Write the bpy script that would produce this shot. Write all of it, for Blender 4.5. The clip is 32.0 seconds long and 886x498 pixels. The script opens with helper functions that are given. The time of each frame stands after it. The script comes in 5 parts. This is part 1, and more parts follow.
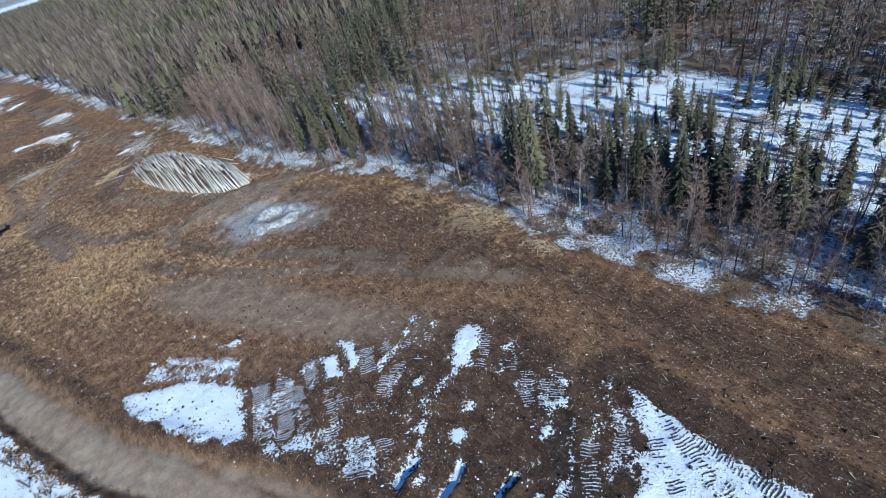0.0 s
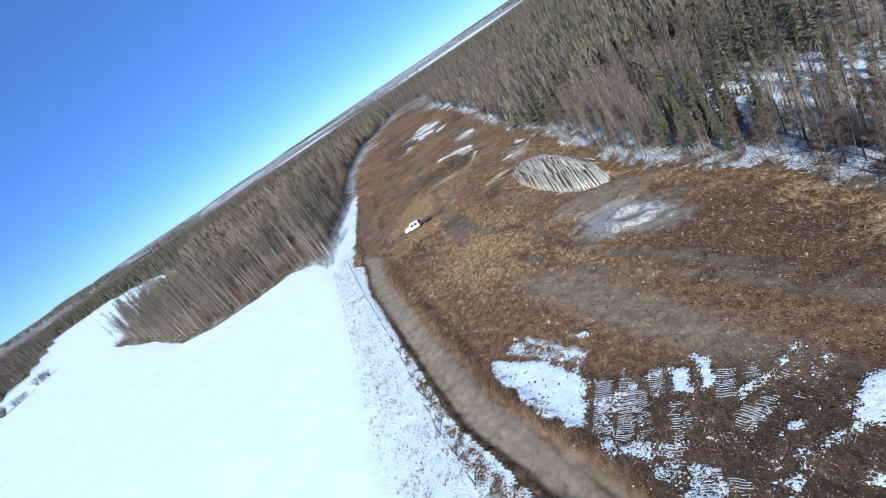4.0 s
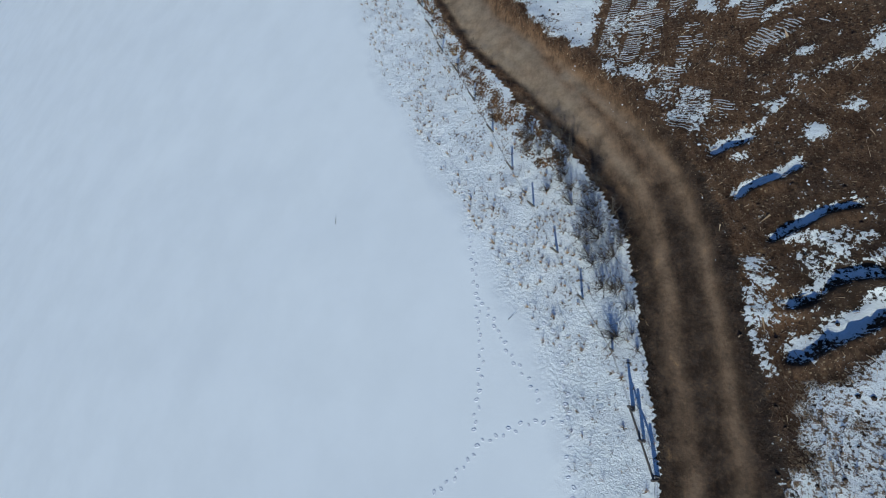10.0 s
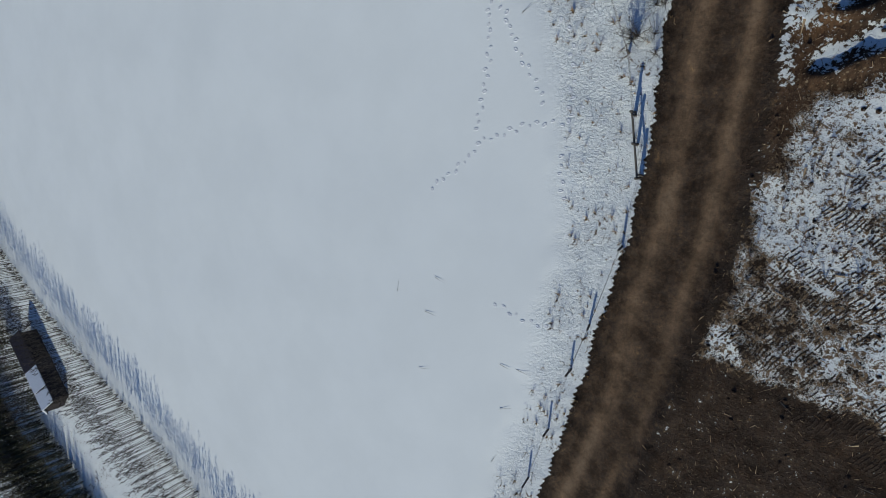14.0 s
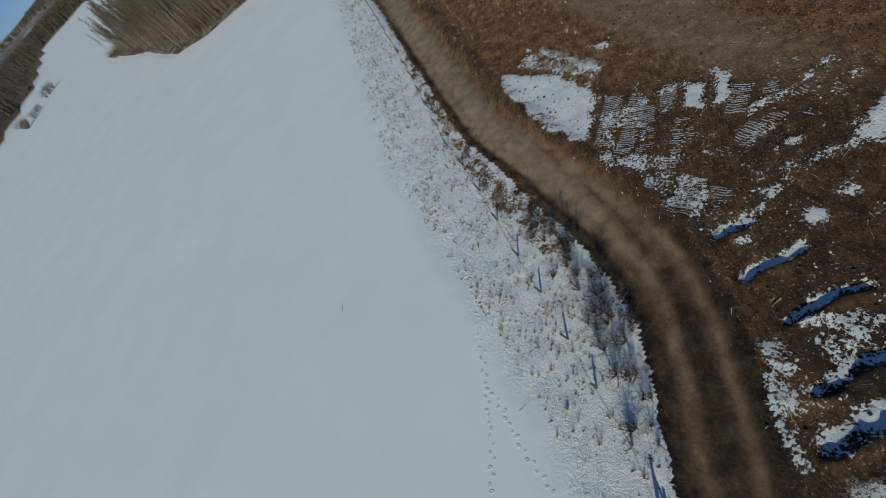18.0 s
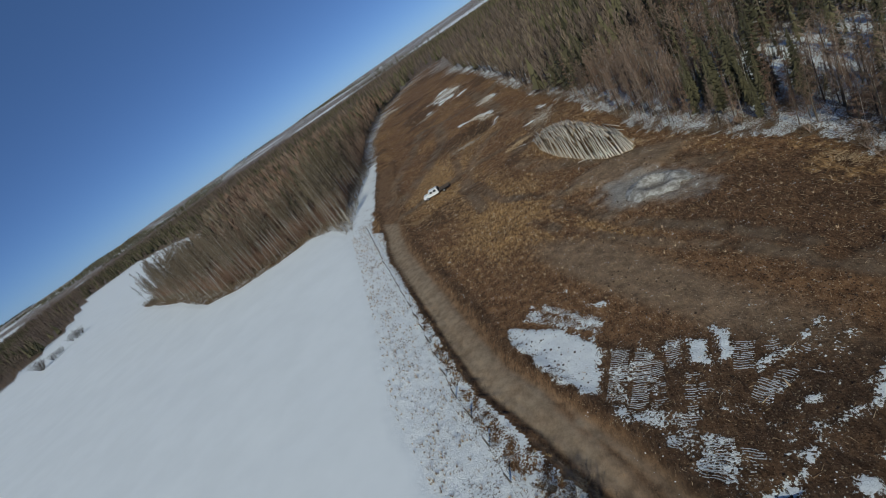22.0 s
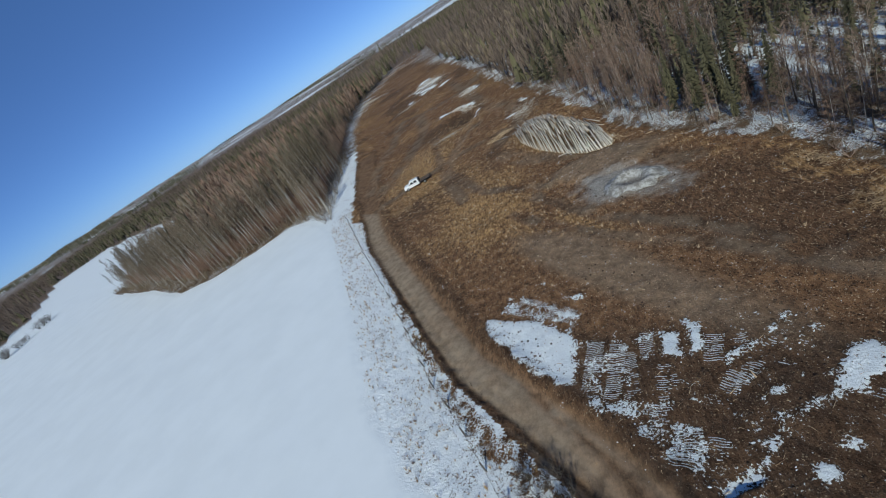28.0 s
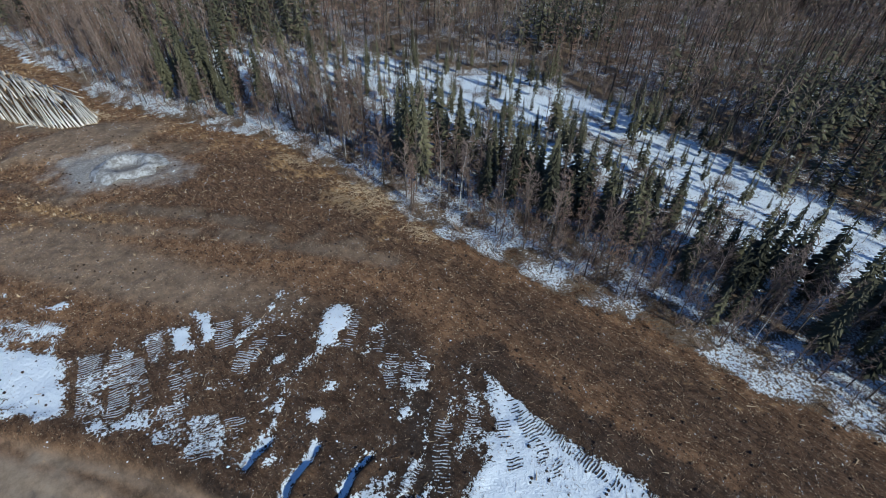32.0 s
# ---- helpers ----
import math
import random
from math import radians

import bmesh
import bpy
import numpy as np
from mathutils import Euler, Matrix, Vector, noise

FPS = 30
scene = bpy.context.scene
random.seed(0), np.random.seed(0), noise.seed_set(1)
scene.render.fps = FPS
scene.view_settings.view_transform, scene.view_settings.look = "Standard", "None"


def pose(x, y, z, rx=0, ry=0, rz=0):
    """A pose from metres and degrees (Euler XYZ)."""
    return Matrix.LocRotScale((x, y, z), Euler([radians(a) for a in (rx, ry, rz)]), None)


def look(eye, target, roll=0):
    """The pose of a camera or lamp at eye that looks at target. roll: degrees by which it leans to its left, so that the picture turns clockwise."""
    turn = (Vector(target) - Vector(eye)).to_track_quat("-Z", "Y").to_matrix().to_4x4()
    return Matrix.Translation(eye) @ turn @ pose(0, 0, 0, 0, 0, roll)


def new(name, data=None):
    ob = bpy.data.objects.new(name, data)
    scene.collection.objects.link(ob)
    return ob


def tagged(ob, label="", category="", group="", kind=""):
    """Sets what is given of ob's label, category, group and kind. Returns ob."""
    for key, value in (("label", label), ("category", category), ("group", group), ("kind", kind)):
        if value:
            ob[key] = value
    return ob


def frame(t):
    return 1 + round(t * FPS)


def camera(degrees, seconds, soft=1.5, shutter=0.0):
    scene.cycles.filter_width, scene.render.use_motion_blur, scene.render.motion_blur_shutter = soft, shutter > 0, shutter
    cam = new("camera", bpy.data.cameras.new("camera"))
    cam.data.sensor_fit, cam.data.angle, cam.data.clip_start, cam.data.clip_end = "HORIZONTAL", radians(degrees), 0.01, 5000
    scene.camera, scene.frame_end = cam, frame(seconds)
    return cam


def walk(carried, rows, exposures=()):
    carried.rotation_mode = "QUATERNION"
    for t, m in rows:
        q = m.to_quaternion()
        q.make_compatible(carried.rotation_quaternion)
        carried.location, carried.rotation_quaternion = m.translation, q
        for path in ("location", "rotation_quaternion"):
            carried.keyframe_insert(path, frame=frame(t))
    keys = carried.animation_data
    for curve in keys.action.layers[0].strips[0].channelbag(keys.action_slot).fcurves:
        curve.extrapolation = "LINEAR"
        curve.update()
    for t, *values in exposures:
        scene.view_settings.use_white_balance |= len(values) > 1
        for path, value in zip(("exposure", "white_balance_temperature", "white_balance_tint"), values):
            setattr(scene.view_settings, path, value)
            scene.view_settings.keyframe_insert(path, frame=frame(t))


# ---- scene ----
cam = camera(86.07, 32.0, soft=0.9)

# The drone hovers in one spot, 34 m up, and only turns: seconds and Euler degrees.
EYE = (0.0, 0.0, 34.0)
TURNS = [
    (0.0, 50.71, 13.47, -0.75), (0.5, 51.27, 14.77, 1.32), (1.0, 52.11, 16.78, 4.67), (1.5, 53.46, 19.13, 8.80),
    (2.0, 54.86, 21.40, 13.22), (2.5, 57.20, 24.36, 19.20), (3.0, 60.97, 27.90, 28.01), (3.5, 66.13, 31.90, 37.73),
    (3.8, 66.70, 31.95, 39.30), (5.2, 66.60, 31.40, 39.58),
    (5.5, 64.38, 31.36, 39.58), (6.0, 58.19, 31.39, 39.55), (6.5, 51.84, 31.37, 39.64), (7.0, 45.72, 31.49, 39.63),
    (7.5, 39.86, 31.58, 39.66), (8.0, 35.44, 31.52, 39.71), (8.5, 34.79, 31.52, 39.85), (9.0, 33.57, 31.43, 40.03),
    (9.5, 28.59, 31.29, 40.12), (10.0, 23.41, 31.16, 40.65), (10.5, 17.89, 31.17, 40.89), (11.0, 12.73, 31.21, 41.07),
    (11.5, 7.45, 31.19, 41.58), (12.0, 2.15, 31.24, 41.83), (12.5, -3.24, 31.30, 42.18), (13.0, -8.47, 31.41, 42.49),
    (13.5, -10.49, 31.46, 42.83), (14.1, -10.70, 31.48, 42.70),
    (15.5, 4.39, 31.51, 41.80), (16.0, 10.14, 31.62, 41.73), (16.5, 15.97, 31.70, 41.24),
    (17.0, 22.01, 31.80, 41.22), (17.5, 27.76, 31.98, 40.78), (18.0, 33.76, 32.19, 40.48), (18.5, 39.78, 32.23, 40.81),
    (19.0, 45.97, 32.16, 41.20), (19.5, 52.13, 32.16, 41.17), (20.0, 58.40, 32.23, 41.37), (20.5, 63.42, 32.04, 41.68),
    (21.0, 64.02, 32.11, 41.76), (22.0, 64.23, 31.99, 42.24), (23.0, 64.23, 31.88, 42.61), (24.0, 64.13, 31.72, 42.75),
    (25.0, 64.07, 31.65, 43.02), (25.5, 64.01, 31.70, 43.10), (27.5, 63.76, 31.51, 43.35), (28.0, 62.10, 30.10, 40.17),
    (28.5, 59.17, 27.71, 34.42), (29.0, 56.11, 24.28, 27.79), (29.5, 53.51, 20.55, 21.28), (30.0, 51.32, 16.42, 14.88),
    (30.5, 49.67, 12.13, 8.93), (31.0, 48.68, 7.49, 2.99), (31.5, 47.85, 3.22, -3.08), (32.0, 47.83, -0.74, -7.85),
]
walk(cam, [(t, pose(*EYE, rx, ry, rz)) for t, rx, ry, rz in TURNS], exposures=((0, 0.85, 5300, 3), (2, 1.02, 5400, 2), (3.5, 0.98, 5550, 2), (6, 0.58, 5600, 2), (8, 0.33, 5620, 2), (10, 0.03, 6000, 2), (13, -0.10, 6550, 3), (16, -0.40, 6660, 3), (19, -0.46, 6720, 2), (22, -0.27, 6620, 2), (25, -0.06, 6400, 2), (28, 0.08, 6150, 2), (30, 0.18, 5760, 2), (32, 0.41, 5660, 3)))

# ---- light: clear winter sky, low sun ----
SUN_AZ, SUN_EL = 141.5, 29.0
world = bpy.data.worlds.new("world")
scene.world = world
world.use_nodes = True
wn = world.node_tree.nodes
sky = wn.new("ShaderNodeTexSky")
sky.sky_type, sky.sun_disc = "NISHITA", False
sky.sun_elevation, sky.sun_rotation = radians(SUN_EL), radians(SUN_AZ)
sky.altitude, sky.air_density, sky.dust_density, sky.ozone_density = 1500, 0.55, 0.35, 3.5
wn["Background"].inputs["Strength"].default_value = 0.112
tone = wn.new("ShaderNodeMix")
tone.data_type, tone.blend_type = "RGBA", "MULTIPLY"
tone.inputs["Factor"].default_value, tone.inputs["B"].default_value = 1.0, (0.62, 0.70, 0.93, 1)
world.node_tree.links.new(sky.outputs["Color"], tone.inputs["A"])
# a flat blue, added to the sky model, evens it out between the horizon and the zenith
haze = wn.new("ShaderNodeMix")
haze.data_type = "RGBA"
haze.inputs["Factor"].default_value, haze.inputs["B"].default_value = 0.36, (0.60, 1.36, 3.15, 1)
world.node_tree.links.new(tone.outputs["Result"], haze.inputs["A"])
world.node_tree.links.new(haze.outputs["Result"], wn["Background"].inputs["Color"])
sun = new("sun", bpy.data.lights.new("sun", "SUN"))
sun.data.energy, sun.data.angle, sun.data.color = 3.15, radians(0.6), (1.0, 0.975, 0.885)
s_dir = Vector((math.sin(radians(SUN_AZ)) * math.cos(radians(SUN_EL)), math.cos(radians(SUN_AZ)) * math.cos(radians(SUN_EL)), math.sin(radians(SUN_EL))))
sun.matrix_world = look(s_dir * 60, (0, 0, 0))

# ---- small tools ----
def lattice(seed):
    return np.random.default_rng(seed).random((256, 256))


LATTICES = [lattice(s) for s in range(40, 48)]


def vnoise(x, y, size, seed=0):
    """Smooth value noise, 0 to 1, with features of that size in metres."""
    g = LATTICES[seed % 8]
    u, v = x / size + 17.3 * seed, y / size + 9.1 * seed
    i, j = np.floor(u).astype(int), np.floor(v).astype(int)
    a, b = u - i, v - j
    a, b = a * a * (3 - 2 * a), b * b * (3 - 2 * b)
    i0, i1, j0, j1 = i % 256, (i + 1) % 256, j % 256, (j + 1) % 256
    return (g[i0, j0] * (1 - a) + g[i1, j0] * a) * (1 - b) + (g[i0, j1] * (1 - a) + g[i1, j1] * a) * b


def fbm(x, y, size, octaves=4, seed=0):
    s, w, tot = 0.0, 1.0, 0.0
    for k in range(octaves):
        s, tot = s + w * vnoise(x, y, size / 2 ** k, seed + k), tot + w
        w *= 0.55
    return s / tot


def inside(x, y, poly):
    r = np.zeros(x.shape, bool)
    for (x0, y0), (x1, y1) in zip(poly, poly[1:] + poly[:1]):
        if y0 == y1:
            continue
        r ^= ((y0 > y) != (y1 > y)) & (x < (x1 - x0) * (y - y0) / (y1 - y0) + x0)
    return r


def line_dist(x, y, pts):
    """Distance to an open line, and the way along it."""
    best, along, run = np.full(x.shape, 1e9), np.zeros(x.shape), 0.0
    for (x0, y0), (x1, y1) in zip(pts, pts[1:]):
        dx, dy = x1 - x0, y1 - y0
        n = math.hypot(dx, dy)
        t = np.clip(((x - x0) * dx + (y - y0) * dy) / (n * n), 0, 1)
        d = np.hypot(x - x0 - t * dx, y - y0 - t * dy)
        m = d < best
        best, along = np.where(m, d, best), np.where(m, run + t * n, along)
        run += n
    return best, along


def signed(x, y, poly):
    """Distance to a closed outline, positive inside."""
    d, _ = line_dist(x, y, poly + poly[:1])
    return np.where(inside(x, y, poly), d, -d)


def ramp(v, a, b):
    t = np.clip((v - a) / (b - a), 0, 1)
    return t * t * (3 - 2 * t)


# ---- the plan, in metres ----
CLEAR = [(90, -30), (45, 4), (34.7, 12.5), (29, 17.1), (22.5, 23.7), (16, 28.8), (9, 36.2), (2.5, 41.8), (-1.5, 47.5), (-9.3, 55.5),
         (-14, 61.5), (-27, 68.6), (-43, 77), (-57.6, 93.5), (-80, 113), (-96, 125), (-137, 163), (-200, 221), (-270, 279), (-380, 385),
         (-482, 463), (-470, 436), (-442, 393), (-336, 252), (-243.7, 164.8), (-165, 103), (-134, 77), (-111, 57.5)]
ROAD_LEFT = [(-111, 57.5), (-104.5, 57), (-87.5, 45.2), (-63.8, 32.2), (-52, 25.8), (-40, 19.6), (-30, 16.4), (-20.8, 13.3), (-15.7, 10.7),
             (-12, 7.5), (-9, 3.8), (-6.3, 0.3), (-4, -2.7), (-1, -6.7), (1.7, -11.5), (5.6, -17.5), (8.7, -23.7), (18, -45), (30, -75)]
CLEAR = CLEAR + ROAD_LEFT[1:] + [(90, -75)]
ROAD = [(-165, 108), (-134, 82), (-112, 66), (-101, 57.5), (-85, 46.6), (-65, 35.7), (-52, 28.6), (-41, 22.6), (-31, 18.9), (-22, 15.9), (-15.5, 13),
        (-11, 9.8), (-7.8, 6.4), (-4.8, 2.6), (-2, -1), (1.2, -5.5), (4, -10.5), (8, -17.5), (11.3, -23.5), (20.5, -45), (33, -75)]
# the dark crown between the wheel lanes, and the brown brushy strip on the field side
CROWN = [(-34, 22.3), (-25.1, 18.2), (-20.5, 16.4), (-18.3, 15.3), (-12.3, 11.7), (-7.5, 5.6), (-2.9, -0.2), (1.4, -5.7), (4.8, -9.9), (14, -24), (26, -48)]
BRUSHY = [(-62, 30.5), (-44.5, 20.9), (-37, 16.6), (-31.5, 14.3), (-26, 12.6), (-22, 11.0)]
FIELD = [(24, -75), (16, -45), (7.5, -29.3), (4.5, -22.7), (0.7, -16.9), (-1.8, -11.9), (-4.7, -8.9), (-9.3, -4.9), (-14, -1.3), (-25, 3.6), (-36, 8),
         (-52.5, 15), (-59, 19.5), (-72, 27.5), (-81, 33), (-102.5, 46), (-118, 55), (-130, 59.5), (-145, 62), (-156, 61), (-162.6, 48),
         (-173.7, 35), (-190, 26.5), (-233, 26), (-281, 21.7), (-313, 19), (-330, 60), (-420, 110), (-637, 116), (-800, 87), (-818, 15),
         (-564, -20), (-428, -72), (-300, -150), (-82, -96), (-28, -81), (-16, -77)]
SOUTH_EAST = [(-0.4, 4.6), (1.7, 0.1), (4.4, -4.6), (8, -10.2), (13.6, -7), (16.7, -5.8), (30, -3), (48, -8), (34, 0), (17.2, 10.3), (15, 12.6),
              (11.8, 15.5), (9.3, 19.1), (6.5, 22.6), (6.6, 17.5), (5.2, 14), (3.5, 12.1), (1.6, 7.6)]
SNOW_CLEARING = [(-45, 100), (-11, 98), (4, 91), (24, 83), (38, 66), (47, 50), (56, 33), (72, 8), (64, 5), (52, 15), (41, 25), (33, 38), (23, 48),
                 (10, 57), (1, 66), (-10, 73), (-22, 80), (-36, 88)]
GROVE = [(-129, 61.5), (-136, 63), (-145, 64), (-157, 63), (-164.5, 50), (-175, 37), (-190, 29), (-233, 28), (-281, 24), (-312, 22), (-328, 62),
         (-415, 114), (-640, 122), (-700, 300), (-560, 420), (-450, 405), (-346, 257), (-257, 171), (-182, 109), (-158, 85), (-141, 71)]


# ---- materials ----
class Mat:
    """A node material in the making."""

    def __init__(self, name, rough=0.85, spec=0.25):
        self.m = bpy.data.materials.new(name)
        self.m.use_nodes = True
        self.n, self.l = self.m.node_tree.nodes, self.m.node_tree.links
        self.b = self.n["Principled BSDF"]
        self.b.inputs["Roughness"].default_value = rough
        self.b.inputs["Specular IOR Level"].default_value = spec
        self.co = self.n.new("ShaderNodeTexCoord").outputs["Object"]

    def link(self, a, b):
        self.l.new(a, b)
        return self

    def noise(self, scale, detail=4, rough=0.6, warp=0.0, stretch=None):
        t = self.n.new("ShaderNodeTexNoise")
        t.inputs["Scale"].default_value, t.inputs["Detail"].default_value = scale, detail
        t.inputs["Roughness"].default_value, t.inputs["Distortion"].default_value = rough, warp
        src = self.co
        if stretch:
            for slot, val in (("Rotation", (0, 0, radians(-stretch[3]))), ("Scale", stretch[:3])):
                mp = self.n.new("ShaderNodeMapping")
                mp.inputs[slot].default_value = val
                self.l.new(src, mp.inputs["Vector"])
                src = mp.outputs["Vector"]
        self.l.new(src, t.inputs["Vector"])
        return t.outputs["Fac"]

    def cells(self, scale):
        t = self.n.new("ShaderNodeTexVoronoi")
        t.inputs["Scale"].default_value = scale
        self.l.new(self.co, t.inputs["Vector"])
        return t

    def attr(self, name):
        t = self.n.new("ShaderNodeAttribute")
        t.attribute_name = name
        return t.outputs["Fac"]

    def math(self, op, a, b=0.5, c=0.0):
        t = self.n.new("ShaderNodeMath")
        t.operation = op
        for s, v in zip(t.inputs, (a, b, c)):
            if isinstance(v, (int, float)):
                s.default_value = v
            else:
                self.l.new(v, s)
        return t.outputs[0]

    def band(self, v, lo, hi, a=0.0, b=1.0):
        t = self.n.new("ShaderNodeMapRange")
        t.interpolation_type = "SMOOTHSTEP"
        for k, w in zip(("From Min", "From Max", "To Min", "To Max"), (lo, hi, a, b)):
            t.inputs[k].default_value = w
        self.l.new(v, t.inputs["Value"])
        return t.outputs["Result"]

    def mix(self, fac, a, b):
        t = self.n.new("ShaderNodeMix")
        t.data_type = "RGBA"
        for s, v in ((t.inputs["Factor"], fac), (t.inputs["A"], a), (t.inputs["B"], b)):
            if isinstance(v, (int, float)):
                s.default_value = v
            elif isinstance(v, tuple):
                s.default_value = (*v, 1)
            else:
                self.l.new(v, s)
        return t.outputs["Result"]

    def bump(self, height, strength=0.5, dist=0.05):
        t = self.n.new("ShaderNodeBump")
        t.inputs["Strength"].default_value, t.inputs["Distance"].default_value = strength, dist
        self.l.new(height, t.inputs["Height"])
        self.l.new(t.outputs["Normal"], self.b.inputs["Normal"])
        return self

    def color(self, v):
        if isinstance(v, tuple):
            self.b.inputs["Base Color"].default_value = (*v, 1)
        else:
            self.l.new(v, self.b.inputs["Base Color"])
        return self.m


def ground_material():
    k = Mat("ground", 0.92, 0.12)
    snow, mulch, dim_peat, ash, dry, litter, packed = (k.attr(a) for a in ("snow", "mulch", "dim_peat", "ash", "dry", "litter", "packed"))
    dark = k.attr("dark")
    n_big, n_mid, n_fine, n_grit = k.noise(0.10, 5), k.noise(0.8, 8, 0.68), k.noise(4.0, 6, 0.72), k.noise(17.0, 3, 0.7)
    # drag marks run the length of the clearing
    n_fib, n_strand = k.noise(1.5, 8, 0.74, 1.0, (0.55, 1.5, 1.0, 128)), k.noise(3.4, 6, 0.74, 0.6, (0.5, 1.2, 1.0, 132))
    # bare earth, from dark peat to brown clay, with crumbs that catch the light
    c = k.mix(k.band(k.math("ADD", k.math("MULTIPLY", n_mid, 0.5), k.math("MULTIPLY", n_fib, 0.5)), 0.38, 0.62), (0.094, 0.047, 0.023), (0.320, 0.173, 0.085))
    peat = k.mix(k.band(n_fib, 0.36, 0.66), (0.050, 0.027, 0.015), (0.200, 0.110, 0.060))
    c = k.mix(k.math("MULTIPLY", dim_peat, k.band(n_big, 0.25, 0.6, 0.5, 1.0)), c, peat)
    c = k.mix(k.band(n_strand, 0.52, 0.70, 0.0, 0.6), c, (0.29, 0.175, 0.090))
    c = k.mix(k.band(n_strand, 0.30, 0.46, 0.65, 0.0), c, (0.024, 0.016, 0.011))
    # crumbs, bark and chips of two sizes
    for scale, cut, tone in ((5.0, 0.86, (0.60, 0.45, 0.28)), (10.0, 0.78, (0.40, 0.30, 0.205)), (3.2, 0.84, (0.030, 0.018, 0.011)), (7.0, 0.72, (0.022, 0.014, 0.009))):
        v = k.cells(scale)
        pick = k.n.new("ShaderNodeSeparateColor")
        k.l.new(v.outputs["Color"], pick.inputs["Color"])
        spot = k.math("MULTIPLY", k.math("GREATER_THAN", pick.outputs["Red"], cut), k.band(v.outputs["Distance"], 0.22, 0.42, 1.0, 0.0))
        c = k.mix(k.math("MULTIPLY", spot, k.math("SUBTRACT", 0.8, k.math("MULTIPLY", packed, 0.8))), c, tone)
    # the dark field: tracks and ditch, plus pit shade and lens falloff painted in
    c = k.mix(k.math("MULTIPLY", dark, k.band(n_fine, 0.35, 0.7, 1.0, 0.78)), c, k.mix(k.band(n_mid, 0.35, 0.65), (0.020, 0.0145, 0.011), (0.056, 0.042, 0.032)))
    # dry packed clay on the road
    road = k.mix(k.band(n_mid, 0.15, 0.85), (0.195, 0.142, 0.092), (0.450, 0.340, 0.232))
    road = k.mix(k.band(n_grit, 0.5, 0.75, 0.0, 0.2), road, (0.12, 0.085, 0.06))
    c = k.mix(k.math("MULTIPLY", dry, k.band(n_fine, 0.25, 0.55, 0.85, 1.0)), c, road)
    # shredded wood and straw
    shred = k.mix(k.band(n_fib, 0.40, 0.64), (0.150, 0.078, 0.034), (0.590, 0.350, 0.152))
    shred = k.mix(k.band(n_grit, 0.5, 0.72, 0.0, 0.5), shred, (0.66, 0.44, 0.21))
    c = k.mix(k.band(k.math("ADD", mulch, k.math("MULTIPLY", k.math("SUBTRACT", n_mid, 0.5), 2.6)), 0.25, 0.95), c, shred)
    c = k.mix(k.band(k.math("ADD", ash, k.math("MULTIPLY", k.math("SUBTRACT", n_mid, 0.5), 0.9)), 0.25, 0.9), c, k.mix(k.band(n_fine, 0.35, 0.65), (0.235, 0.205, 0.17), (0.43, 0.39, 0.34)))
    # snow lies where the cover beats the roughness of the ground
    rag = k.math("ADD", k.band(n_mid, 0.3, 0.7, -0.26, 0.26), k.band(n_fine, 0.32, 0.68, -0.40, 0.40))
    cover = k.band(k.math("ADD", snow, rag), 0.46, 0.56)
    white = k.mix(k.band(n_big, 0.3, 0.7), (0.865, 0.89, 0.88), (0.91, 0.935, 0.925))
    dirt = k.band(k.math("ADD", litter, k.band(n_fine, 0.3, 0.7, -0.40, 0.40)), 0.50, 0.72)
    white = k.mix(dirt, white, k.mix(k.band(n_grit, 0.35, 0.65), (0.07, 0.050, 0.034), (0.29, 0.195, 0.115)))
    c = k.mix(cover, c, white)
    h = k.math("ADD", k.math("MULTIPLY", k.math("ADD", n_fine, k.math("MULTIPLY", n_grit, 0.25)), k.math("SUBTRACT", 1.0, k.math("MULTIPLY", packed, 0.94))), k.math("MULTIPLY", cover, 0.4))
    k.bump(h, 1.0, 0.16)
    k.link(k.band(cover, 0, 1, 0.95, 0.6), k.b.inputs["Roughness"])
    return k.color(c)


def tinted(name, dark, light, rough=0.9, scale=3.0, var=0.5, spec=0.15):
    """Bark, twigs or needles: two tones by grain, and from tree to tree by the tint that the mesh or the object carries."""
    k = Mat(name, rough, spec)
    t = k.attr("tint")
    inf = k.n.new("ShaderNodeObjectInfo").outputs["Random"]
    v = k.math("ADD", k.math("MULTIPLY", k.math("FRACT", k.math("ADD", t, inf)), var), k.math("MULTIPLY", k.noise(scale, 3), 1.0 - var))
    return k.color(k.mix(k.band(v, 0.15, 0.85), dark, light))


def plain(name, col, rough=0.6, spec=0.4, metal=0.0, grain=8.0, amount=0.25):
    k = Mat(name, rough, spec)
    k.b.inputs["Metallic"].default_value = metal
    low = tuple(c * (1 - amount) for c in col)
    return k.color(k.mix(k.band(k.noise(grain, 5, 0.65), 0.25, 0.75), low, col))


GROUND = ground_material()
NEEDLE = tinted("spruce_needles", (0.043, 0.041, 0.025), (0.150, 0.133, 0.074), 0.85, 2.0, 0.6)
BARK = tinted("spruce_bark", (0.05, 0.04, 0.032), (0.14, 0.115, 0.09))
TWIG = tinted("bare_twigs", (0.142, 0.101, 0.076), (0.325, 0.235, 0.178), 0.9, 2.0, 0.7)
PALE_TWIG = tinted("aspen_twigs", (0.125, 0.096, 0.064), (0.260, 0.203, 0.140), 0.9, 2.0, 0.6)
PALE_BARK = tinted("birch_bark", (0.26, 0.235, 0.20), (0.55, 0.52, 0.46), 0.8, 1.5, 0.4)
LARCH = tinted("larch_twigs", (0.150, 0.093, 0.066), (0.320, 0.206, 0.146), 0.9, 2.0, 0.6)
